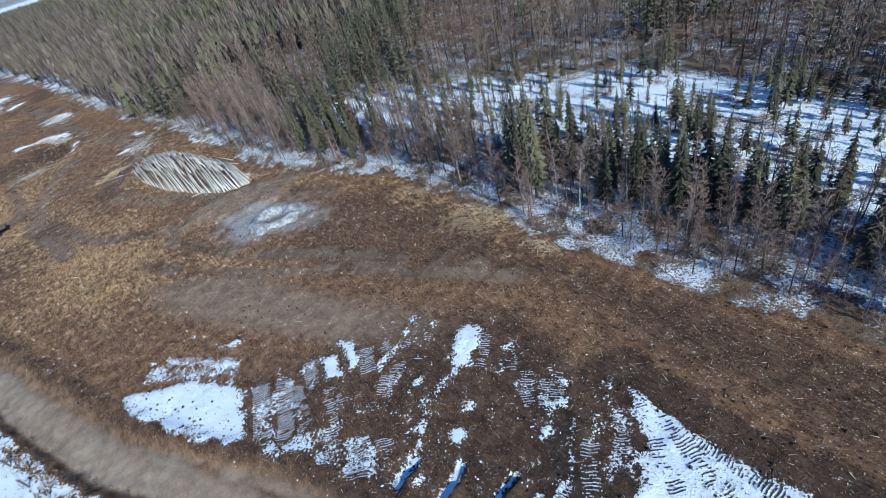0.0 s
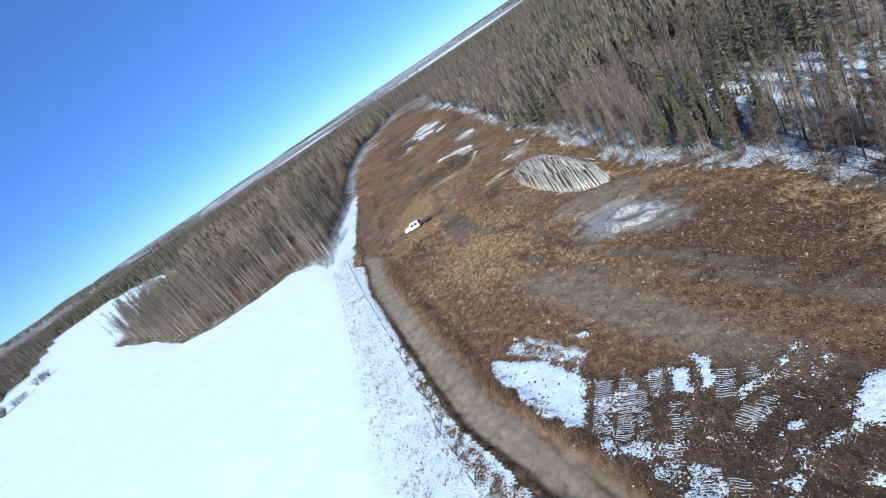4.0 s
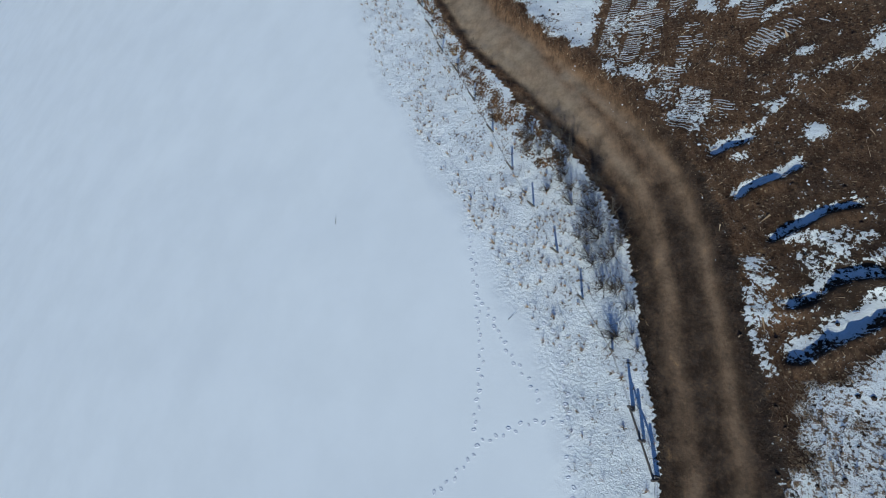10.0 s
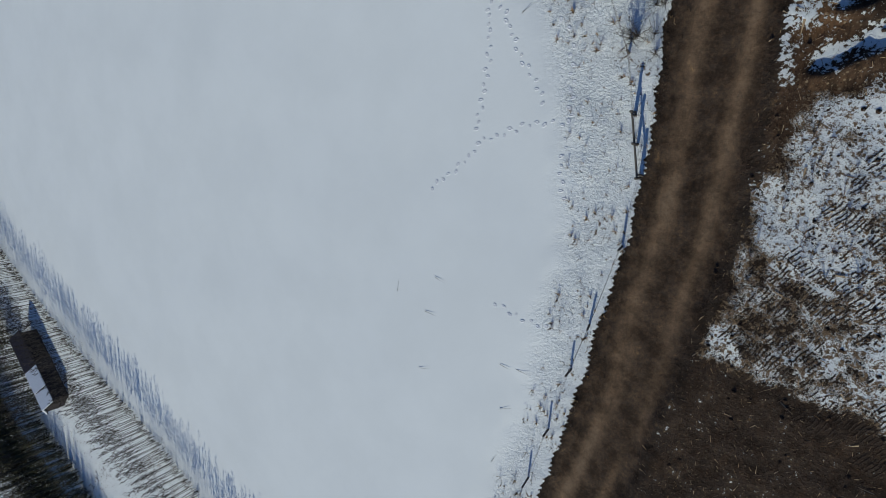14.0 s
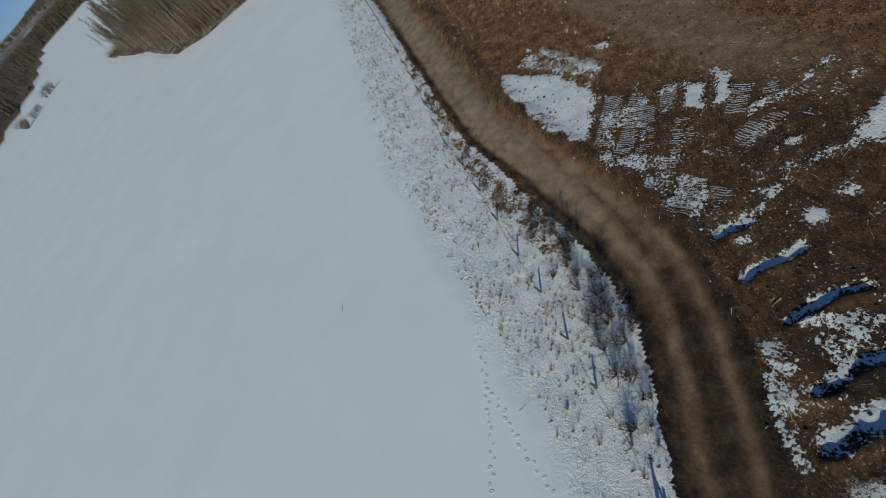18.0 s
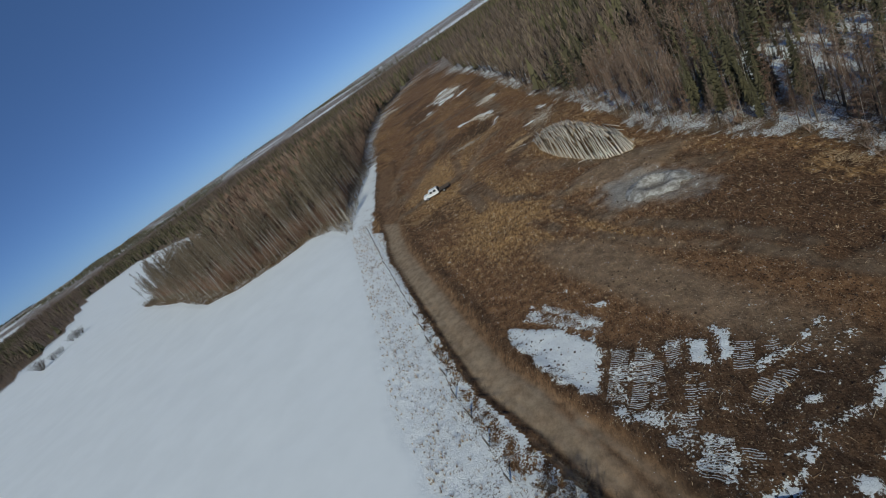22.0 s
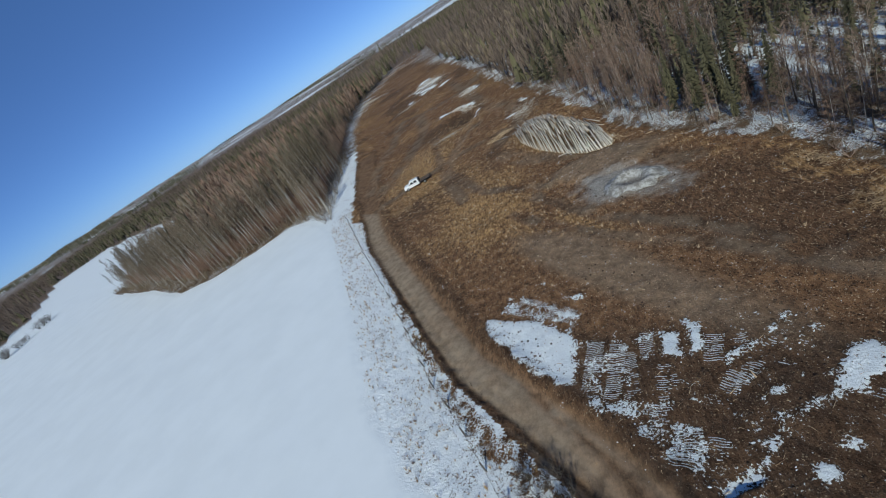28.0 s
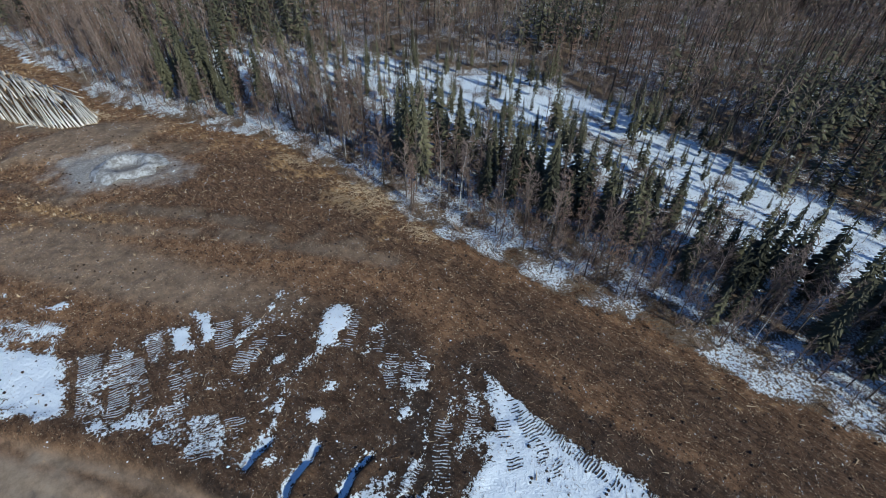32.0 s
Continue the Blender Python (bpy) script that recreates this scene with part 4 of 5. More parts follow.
# dark strips of wood between the farthest fields
def strip(x, y):
    az, r = np.degrees(np.arctan2(x, y)), np.hypot(x, y)
    return (az > -112) & (az < -20) & (r > 1900) & (r < 4300) & (fbm(x * 0.35 + y * 0.2, y * 0.9, 300, 3, 2) > 0.57)


hx, hy = scatter(strip, -4300, -300, -1500, 4200, 27, rng)
crowd("horizon_woods", "thin dark strips of wood on the horizon", "trees", HAZE_S[:1], (BARK, NEEDLE), hx, hy, rng.uniform(12, 18, len(hx)), rng)


# ---- brush, grass and scattered wood ----
SNOW = plain("clean_snow", (0.87, 0.885, 0.91), 0.6, 0.2, 0.0, 3.0, 0.06)
STICK = tinted("split_wood", (0.22, 0.135, 0.07), (0.66, 0.49, 0.30), 0.85, 5.0, 0.7)
LOG_BARK = tinted("log_bark", (0.38, 0.33, 0.265), (0.76, 0.70, 0.61), 0.8, 2.5, 0.55)
LOG_END = plain("cut_wood", (0.62, 0.46, 0.28), 0.7, 0.3, 0.0, 20, 0.3)
GREY_WOOD = plain("weathered_wood", (0.16, 0.14, 0.12), 0.85, 0.2, 0.0, 12, 0.45)
WIRE = plain("rusty_wire", (0.12, 0.09, 0.07), 0.6, 0.4, 0.6, 30, 0.3)
SHRUBS = [shrub_shape(s) for s in range(80, 85)]
THIN = [shrub_shape(s, 7, 3) for s in range(90, 95)]


def tuft_shape(seed):
    """A tussock of dry grass one unit high."""
    r = np.random.default_rng(seed)
    V, F = [], []
    for i in range(11):
        a, l = r.uniform(0, 2 * math.pi), r.uniform(0.15, 0.8)
        c, s = math.cos(a), math.sin(a)
        o = len(V)
        V += [(c * 0.06 - s * 0.05, s * 0.06 + c * 0.05, -0.05), (c * 0.06 + s * 0.05, s * 0.06 - c * 0.05, -0.05), (c * l, s * l, r.uniform(0.5, 1.0))]
        F.append((o, o + 1, o + 2))
    return np.array(V), np.array(F)


def strew(name, label, category, shapes, mat, x, y, size, rng, lift=0.0, flat=1.0):
    """Many small pieces of one kind on the ground, in one mesh."""
    if len(x) == 0:
        return None
    z = height(x, y)
    Vs, Fs, Ts, o = [], [], [], 0
    pick = rng.integers(0, len(shapes), len(x))
    for s, (P, T) in enumerate(shapes):
        k = np.where(pick == s)[0]
        if len(k) == 0:
            continue
        a, w = rng.uniform(0, 2 * math.pi, len(k)), size[k][:, None]
        c, sn = np.cos(a)[:, None], np.sin(a)[:, None]
        Vs.append(np.stack([(c * P[None, :, 0] - sn * P[None, :, 1]) * w + x[k][:, None], (sn * P[None, :, 0] + c * P[None, :, 1]) * w + y[k][:, None],
                            P[None, :, 2] * w * flat + z[k][:, None] + lift], 2).reshape(-1, 3))
        Fs.append((T[None] + (np.arange(len(k)) * len(P))[:, None, None] + o).reshape(-1, 3))
        Ts.append(np.repeat(rng.random(len(k)), len(P)))
        o += len(k) * len(P)
    return tagged(new(name, mesh_of(name, np.concatenate(Vs), np.concatenate(Fs), [mat], attrs={"tint": np.concatenate(Ts)})), label, category, kind="stuff")


# verge between the field and the road: dry grass, weeds and bare bushes in the snow
def verge_zone(x, y):
    rd, _ = line_dist(x, y, ROAD)
    return (signed(x, y, FIELD) < 0.6) & out_clear(x, y, 0.3) & (rd < 17) & (x < 14) & (x > -122)


vx, vy = scatter(verge_zone, -122, 14, -32, 72, 0.55, rng)
keep = rng.random(len(vx)) < ramp(fbm(vx, vy, 2.5, 3, 3), 0.44, 0.68) * 0.46 + 0.09
strew("verge_grass", "tufts of dry yellow grass poking from verge snow", "grass", [tuft_shape(s) for s in range(6)], GRASS, vx[keep], vy[keep], rng.uniform(0.18, 0.55, keep.sum()), rng)
keep = rng.random(len(vx)) < 0.17
strew("verge_weeds", "thin brown weed stalks on the snowy verge", "weeds", THIN, TWIG, vx[keep], vy[keep], rng.uniform(0.3, 0.9, keep.sum()), rng)
bd_, _ = line_dist(vx, vy, [(-24, 12), (-17, 8.8), (-12.5, 5.6), (-9.5, 2.5)])
keep = (bd_ < 2.0) & (rng.random(len(vx)) < 0.40)
sx, sy = vx[keep], vy[keep]
for i in range(len(sx)):
    if i % 2 == 0:
        t = thing("roadside_bush", "leafless grey-brown bush in the snowy road ditch", "bush", "bushes in the road ditch", at=(sx[i], sy[i], float(height(sx[i], sy[i])[0])))
        s_ = rng.uniform(1.1, 2.3)
        t.scale, t.rotation_euler = (s_, s_, s_), (0, 0, rng.uniform(0, 6.28))
        part("crown", mesh_of("crown", *SHRUBS[i % 5], [BARK]), t)
# narrow dark brush along the road's field side
kx, ky = scatter(lambda x, y: (line_dist(x, y, ROAD_LEFT)[0] < 0.75) & (x < 8), -100, 10, -26, 60, 0.4, rng)
keep = rng.random(len(kx)) < 0.42
strew("ditch_brush", "dark low brush and dead weeds along the road edge", "brush", THIN, tinted("dead_weeds", (0.035, 0.028, 0.02), (0.12, 0.09, 0.06)), kx[keep], ky[keep], rng.uniform(0.25, 0.6, keep.sum()), rng)
# brush on the snow in the bend and at the wood's rim
ex, ey = scatter(lambda x, y: (signed(x, y, [(1.5, 3.5), (4.4, -4), (8, -9.5), (12, -6.5), (9, 1.5), (4, 4.5)]) > 0), 0, 14, -11, 6, 0.75, rng)
keep = rng.random(len(ex)) < 0.45
strew("bend_brush", "bare brush standing in snow inside the road bend", "brush", THIN, TWIG, ex[keep], ey[keep], rng.uniform(0.5, 1.5, keep.sum()), rng)
rx_, ry_ = scatter(lambda x, y: out_clear(x, y, 0.2) & (line_dist(x, y, EDGE_N)[0] < 9) & (x > -150) & (x < 46), -150, 46, 3, 180, 1.25, rng)
keep = rng.random(len(rx_)) < 0.55
strew("rim_brush", "bare brown brush along the rim of the north wood", "brush", THIN, TWIG, rx_[keep], ry_[keep], rng.uniform(0.8, 2.8, keep.sum()), rng)
ux, uy = scatter(lambda x, y: (line_dist(x, y, EDGE_N)[0] < 34) & out_clear(x, y, 7) & (signed(x, y, SNOW_CLEARING) < 2) & (x > -110) & (x < 60), -110, 60, 3, 150, 1.7, rng)
dx_, dy_ = scatter(lambda x, y: deep_north(x, y) & (np.hypot(x, y) < 150), -100, 150, -20, 150, 2.7, rng)
strew("deep_undergrowth", "bare brown undergrowth deep in the wood", "undergrowth", THIN, TWIG, dx_, dy_, rng.uniform(1.2, 3.4, len(dx_)), rng)
strew("wood_undergrowth", "bare brown undergrowth beneath the north wood", "undergrowth", THIN, TWIG, ux[::2], uy[::2], rng.uniform(1.0, 3.0, len(ux[::2])), rng)
wx2, wy2 = scatter(lambda x, y: (np.abs(signed(x, y, GROVE) - 2) < 4) & (x > -330) & (y < 130), -330, -110, 20, 130, 2.1, rng)
strew("grove_brush", "pale bare brush at the grove's edge", "brush", THIN, PALE_TWIG, wx2, wy2, rng.uniform(1.5, 4.0, len(wx2)), rng)
wx3, wy3 = scatter(lambda x, y: (signed(x, y, GROVE) > 4) & (signed(x, y, GROVE) < 60) & (x > -330) & (y < 170), -330, -120, 25, 170, 3.2, rng)
strew("grove_undergrowth", "dense red-brown bare undergrowth inside the grove", "undergrowth", SHRUBS, LARCH, wx3, wy3, rng.uniform(3.5, 8.0, len(wx3)), rng)


# sticks, bark and chips over the cleared ground
def chip_shape(seed, n):
    r = np.random.default_rng(seed)
    return gather([sliver((-0.5, 0, 0.03), (0.5, r.normal(0, 0.05), 0.05 + 0.05 * r.random()), n, r)])


cx_, cy_ = scatter(lambda x, y: (signed(x, y, CLEAR) > -0.5) & (line_dist(x, y, ROAD)[0] > 2.6), -118, 46, -20, 128, 0.42, rng)
_, cf, _, _, _ = ground_fields(cx_, cy_)
dist = np.hypot(cx_, cy_)
dens = 0.20 + 0.60 * cf["mulch"] + 0.30 * cf["dim_peat"]
keep = (rng.random(len(cx_)) < dens * (1 - 0.5 * ramp(dist, 70, 120))) & (cf["ash"] < 0.3)
strew("wood_litter", "pale splinters and sticks strewn over brown earth", "wood litter", [chip_shape(s, w) for s, w in ((1, 0.035), (2, 0.05), (3, 0.03), (4, 0.08))], STICK, cx_[keep], cy_[keep],
      rng.lognormal(-1.42, 0.48, keep.sum()) * (1 + 0.7 * ramp(dist[keep], 50, 110)), rng, 0.02)
# upright splinters and torn roots that stand out of the mulch
keep = (rng.random(len(cx_)) < 0.16 * cf["mulch"] + 0.02) & (dist > 45) & (cf["ash"] < 0.3) & (cf["dry"] < 0.5)
strew("torn_roots", "torn roots and splinters standing out of mulch", "wood litter", [tuft_shape(s) for s in range(20, 24)], STICK, cx_[keep], cy_[keep], rng.uniform(0.2, 0.55, keep.sum()), rng)
# clods
keep = rng.random(len(cx_)) < 0.05
clod = [tube([(0, 0, -0.3), (0.1, 0, 0.15), (0, 0.1, 0.5)], (0.55, 0.6, 0.2), 5)]
strew("earth_clods", "dark clods of turned earth", "clods", [gather(clod)], plain("clod_earth", (0.085, 0.056, 0.038), 0.95, 0.1, 0, 9, 0.5), cx_[keep], cy_[keep], rng.uniform(0.08, 0.26, keep.sum()), rng)
# longer branches
kx = rng.permutation(len(cx_))[:40]
for i, k in enumerate(kx):
    l = rng.uniform(0.4, 1.2)
    bm_v, bm_f = sliver((-0.5, 0, 0.03), (0.5, 0.06, 0.06), 0.018, rng)
    t = new("fallen_branch", mesh_of("fallen_branch", bm_v, bm_f, [STICK]))
    t.matrix_basis = pose(cx_[k], cy_[k], float(height(cx_[k], cy_[k])[0]) + 0.05, 0, 0, rng.uniform(0, 360)) @ Matrix.Scale(l, 4)
    tagged(t, "pale broken branch lying on brown earth", "branch", "fallen branches")


# ---- dozer track prints: snow pressed into rows of bars ----
def print_rows(lanes, pitch, bar, lift, rng, seed=4):
    """Rows of short raised bars across each lane (x0, y0, x1, y1, width, share left), broken where the print has melted."""
    cs = []
    for x0, y0, x1, y1, wide, share in lanes:
        run = math.hypot(x1 - x0, y1 - y0)
        d = np.array((x1 - x0, y1 - y0)) / run
        s = np.array((-d[1], d[0]))
        cut = 0.70 - 0.30 * share
        for i in range(int(run / pitch)):
            u = np.arange(-wide / 2, wide / 2, 0.11) + rng.uniform(0, 0.1)
            way = pitch * (i + 0.5) + 0.05 * np.cos(u * 2.2 / wide) + rng.normal(0, 0.02) + 0.035 * np.sin(5 * u + 0.3 * i)
            px, py = x0 + d[0] * way + s[0] * u, y0 + d[1] * way + s[1] * u
            left_ = 0.50 * fbm(px, py, 1.6, 2, seed) + 0.36 * vnoise(px + 3.0 * i, py, 0.4, seed + 1) + 0.14 * rng.random(len(px)) + 0.10 * (1 - (2 * u / wide) ** 2) > cut
            for k in np.where(left_)[0]:
                b, w = bar * rng.uniform(0.6, 1.25), 0.058 * rng.uniform(0.85, 1.2)
                c = np.array((px[k], py[k])) + rng.normal(0, 0.012, 2)
                cs.append([c - s * w - d * b / 2, c + s * w - d * b / 2, c + s * w + d * b / 2, c - s * w + d * b / 2])
    C = np.array(cs).reshape(-1, 2)
    z = height(C[:, 0], C[:, 1])
    mid = C.reshape(-1, 4, 2).mean(1, keepdims=True)
    top = (mid + (C.reshape(-1, 4, 2) - mid) * 0.8).reshape(-1, 2)
    low, up = np.column_stack([C, z - 0.03]), np.column_stack([top, z + lift])
    V = np.concatenate([low.reshape(-1, 4, 3), up.reshape(-1, 4, 3)], 1).reshape(-1, 3)
    q = np.array([(4, 5, 6, 7), (0, 1, 5, 4), (1, 2, 6, 5), (2, 3, 7, 6), (3, 0, 4, 7)])
    return V, (q[None] + (np.arange(len(cs)) * 8)[:, None, None]).reshape(-1, 4)


# passes of the machine: from, to, width and how much of the print is left
PASSES = [(-25.9, 27.6, -23.9, 21.6, 1.7, 0.80), (-23.6, 27.7, -21.6, 21.2, 1.5, 0.92), (-22.2, 26.8, -19.8, 21.7, 1.3, 0.55), (-17.9, 21.9, -17.3, 18.5, 2.0, 0.55), (-15.1, 20.5, -14.4, 17.0, 2.0, 0.85),
          (-12.7, 20.3, -12.4, 18.4, 1.7, 0.62), (-15.5, 30.0, -14.9, 26.8, 1.5, 0.75), (-21.4, 29.4, -20.3, 26.5, 1.3, 0.55), (-14.0, 31.2, -12.8, 27.4, 1.2, 0.42), (-0.5, 24.5, -1.0, 21.0, 1.2, 0.46),
          (0.8, 23.5, 0.2, 20.5, 1.0, 0.56), (-1.2, 28.0, -2.0, 24.8, 1.2, 0.42), (2.0, 24.0, 1.2, 20.6, 1.0, 0.28), (0.7, 14.9, -0.7, 12.8, 0.8, 0.9), (5.6, 19.4, 4.9, 16.2, 1.3, 0.55), (-40.0, 31.2, -30.0, 30.2, 1.1, 0.5),
          (-38.6, 32.7, -29.8, 31.2, 1.1, 0.55), (-9.0, 31.6, -9.9, 27.4, 1.3, 0.36), (-11.2, 30.2, -12.6, 25.2, 1.2, 0.42), (-3.4, 29.8, -4.6, 25.6, 1.0, 0.62), (-13.0, 26.4, -13.4, 22.6, 1.4, 0.22),
          (3.0, 18.2, 2.0, 12.6, 1.3, 0.34), (-18.6, 26.0, -17.0, 22.4, 1.8, 0.20)]
V_, F_ = print_rows(PASSES, 0.235, 0.088, 0.028, rng)
tagged(new("track_prints", mesh_of("track_prints", V_, F_, [plain("printed_snow", (0.66, 0.67, 0.68), 0.7, 0.2, 0.0, 1.8, 0.6)])), "rows of snow bars pressed by dozer tracks", "track prints", kind="stuff")
DARK_PASSES = [(7.0, 21.6, 7.6, 13.4, 1.2, 0.42), (8.4, 19.0, 10.4, 12.4, 1.4, 0.46), (9.4, 17.4, 14.8, 11.0, 1.2, 0.38), (12.5, 13.8, 22.0, 5.0, 1.4, 0.45)]
for i in range(13):
    # long passes side by side across the bend
    u = i * 1.32
    DARK_PASSES.append((3.0 + 0.30 * u, 8.6 - 1.12 * u, 15.5 + 0.2 * u, 8.0 - 0.95 * u, 1.15, 0.42 + 0.16 * (i % 3)))
V_, F_ = print_rows([p for p in DARK_PASSES if signed(np.array([p[0]]), np.array([p[1]]), SOUTH_EAST)[0] > -2.5 or p[0] < -20], 0.24, 0.09, 0.03, rng, 6)
tagged(new("earth_prints", mesh_of("earth_prints", V_, F_, [plain("printed_earth", (0.075, 0.054, 0.040), 0.95, 0.1, 0, 6, 0.4)])), "rows of dark earth bars on tracked snow", "track prints", kind="stuff")


# crumbs of snow between the tracks
crumb = gather([([(1, 0, -0.1), (0.3, 0.6, -0.1), (-0.7, 0.4, -0.1), (-0.8, -0.4, -0.1), (0.2, -0.6, -0.1), (0.1, 0.05, 0.22)], [(0, 1, 5), (1, 2, 5), (2, 3, 5), (3, 4, 5), (4, 0, 5)])])
qx, qy = scatter(lambda x, y: signed(x, y, [(-42, 30), (-36, 35), (-12, 33.5), (0, 32), (6, 24), (5, 13), (0, 5), (-8, 9.5), (-16, 15), (-27, 20)]) > 0, -44, 8, 4, 36, 0.42, rng)
keep = rng.random(len(qx)) < 0.10 * ramp(fbm(qx, qy, 3.0, 3, 7), 0.46, 0.66) + 0.006
strew("snow_crumbs", "crumbs of old snow scattered on dark earth", "snow", [crumb], SNOW, qx[keep], qy[keep], rng.lognormal(-2.5, 0.4, keep.sum()), rng)
keep = inside(qx, qy, PATCHES[0]) & (rng.random(len(qx)) < 0.07 + 0.5 * ramp(-(qy - 27.5 + 0.42 * (qx + 36)), -1.5, 2.5) * ramp(fbm(qx, qy, 2.2, 2, 5), 0.35, 0.6))
strew("patch_clods", "dark clods lying on a patch of snow", "clods", [gather(clod)], plain("wet_clod", (0.05, 0.035, 0.026), 0.95, 0.1, 0, 9, 0.5), qx[keep], qy[keep], rng.lognormal(-2.35, 0.5, keep.sum()), rng)


# ---- footprints on the field ----
def trail(pts, step, rng, side=0.12):
    out = []
    for (x0, y0), (x1, y1) in zip(pts, pts[1:]):
        n = max(1, int(math.hypot(x1 - x0, y1 - y0) / step))
        dx, dy = (x1 - x0) / n, (y1 - y0) / n
        l = math.hypot(dx, dy)
        for i in range(n):
            s = side if (len(out) % 2) else -side
            out.append((x0 + dx * i - dy / l * s + rng.normal(0, 0.05), y0 + dy * i + dx / l * s + rng.normal(0, 0.05)))
    return out


TRAILS = [[(-39.4, 11.5), (-32.7, 7.7), (-26.4, 3.4), (-21.8, -1.1), (-17.1, -6.0), (-14.5, -10.3), (-13.7, -10.8)], [(-13.7, -10.8), (-11.5, -7.2), (-9.3, -5.1)], [(-19.9, -2.2), (-15.4, -4.2), (-11.2, -5.4)],
          [(-14.6, -0.6), (-13.2, -1.1), (-10.8, -3.5), (-8.9, -5.6), (-7.7, -7.7), (-5.4, -9.6)], [(-3.7, -19.0), (-1.3, -18.1), (0.7, -16.9)], [(-66, 26), (-52, 17.4), (-39.4, 11.5)], [(-13.5, -11), (-13.8, -14), (-14.5, -17)]]
prints = np.array([p for t in TRAILS for p in trail(t, 0.52, rng)])
foot_v = [(0, 0, -0.02)] + [(0.16 * math.cos(a), 0.09 * math.sin(a), 0.0) for a in np.linspace(0, 2 * math.pi, 7)[:-1]] + [(0.26 * math.cos(a), 0.17 * math.sin(a), 0.03) for a in np.linspace(0, 2 * math.pi, 7)[:-1]] + \
         [(0.42 * math.cos(a), 0.30 * math.sin(a), -0.03) for a in np.linspace(0, 2 * math.pi, 7)[:-1]]
foot_f = [(0, 1 + i, 1 + (i + 1) % 6) for i in range(6)]
for r in (1, 7):
    for i in range(6):
        a, b = r + i, r + (i + 1) % 6
        foot_f += [(a, a + 6, b + 6), (a, b + 6, b)]
strew("footprints", "animal tracks sunk into the smooth field snow", "tracks", [(np.array(foot_v), np.array(foot_f))], plain("trodden_snow", (0.79, 0.805, 0.83), 0.7, 0.2, 0, 6, 0.10), prints[:, 0], prints[:, 1], rng.uniform(0.38, 0.62, len(prints)), rng, 0.02)
mx, my = scatter(lambda x, y: (np.abs(signed(x, y, FIELD) - 0.2) < 1.1) & (x > -45), -45, 10, -30, 12, 0.6, rng)
keep = rng.random(len(mx)) < 0.06
strew("verge_tracks", "trampled snow along the edge of the field", "tracks", [(np.array(foot_v), np.array(foot_f))], SNOW, mx[keep], my[keep], rng.uniform(0.25, 0.55, keep.sum()), rng, 0.0)


# ---- wire fence between the field and the road ----
FENCE = [(13.5, -38), (8.6, -27.6), (6.4, -23.0), (3.8, -17.9), (2.1, -14.3), (-0.6, -8.6), (-3.2, -4.4), (-9.5, 0.4), (-13.3, 2.4), (-17.1, 4.5), (-21.3, 6.9), (-25.3, 9.0), (-29.7, 11.5), (-34.0, 13.8),
         (-38.5, 16.1), (-42.6, 17.9), (-50.3, 22.6), (-61.4, 29.1), (-87.6, 43.3), (-115, 59)]
fence = thing("fence", "wire fence with leaning grey wooden posts in snow", "fence")
posts = []
for (x0, y0), (x1, y1) in zip(FENCE, FENCE[1:]):
    n = max(1, round(math.hypot(x1 - x0, y1 - y0) / 4.6))
    posts += [(x0 + (x1 - x0) * i / n, y0 + (y1 - y0) * i / n) for i in range(n)]
posts.append(FENCE[-1])


def post_mesh(name, l, r):
    bm = bmesh.new()
    bmesh.ops.create_cone(bm, cap_ends=True, segments=8, radius1=r, radius2=r * 0.85, depth=l, matrix=Matrix.Translation((0, 0, l / 2 - 0.15)))
    bmesh.ops.bevel(bm, geom=[e for e in bm.edges if e.is_boundary or len(e.link_faces) == 2 and abs(e.verts[0].co.z - e.verts[1].co.z) < 1e-4], offset=r * 0.2, segments=1, affect="EDGES")
    return bm_mesh(name, bm, GREY_WOOD)


post_me = post_mesh("post", 1.5, 0.085)
tops = []
for x, y in posts:
    m = pose(x, y, float(height(x, y)[0]), rng.normal(0, 3.5), rng.normal(0, 3.5), rng.uniform(0, 360))
    p = part("post", post_me, fence)
    p.matrix_basis = m
    tops.append([m @ Vector((0, 0, z)) for z in (0.45, 0.8, 1.15)])
for k in range(3):
    cu = bpy.data.curves.new("wire", "CURVE")
    cu.dimensions, cu.bevel_depth, cu.bevel_resolution = "3D", 0.006, 0
    sp = cu.splines.new("POLY")
    sp.points.add(len(tops) - 1)
    for i, t in enumerate(tops):
        sp.points[i].co = (*t[k], 1)
    cu.materials.append(WIRE)
    part("wire", cu, fence)
# stout corner brace
brace = thing("fence_brace", "stout wooden corner brace of the wire fence", "fence brace")
big = post_mesh("post", 1.9, 0.10)
ends = [(-3.2, -4.6), (-4.9, -3.2), (-6.5, -1.9)]
for x, y in ends:
    part("post", big, brace).matrix_basis = pose(x, y, float(height(x, y)[0]), rng.normal(0, 1.5), rng.normal(0, 1.5), 0)
for (x0, y0), (x1, y1) in zip(ends, ends[1:]):
    a, b = Vector((x0, y0, float(height(x0, y0)[0]) + 1.15)), Vector((x1, y1, float(height(x1, y1)[0]) + 1.15))
    rail = part("rail", post_mesh("rail", (b - a).length, 0.07), brace)
    rail.matrix_basis = Matrix.Translation(a) @ (b - a).to_track_quat("Z", "Y").to_matrix().to_4x4() @ Matrix.Translation((0, 0, 0.15))


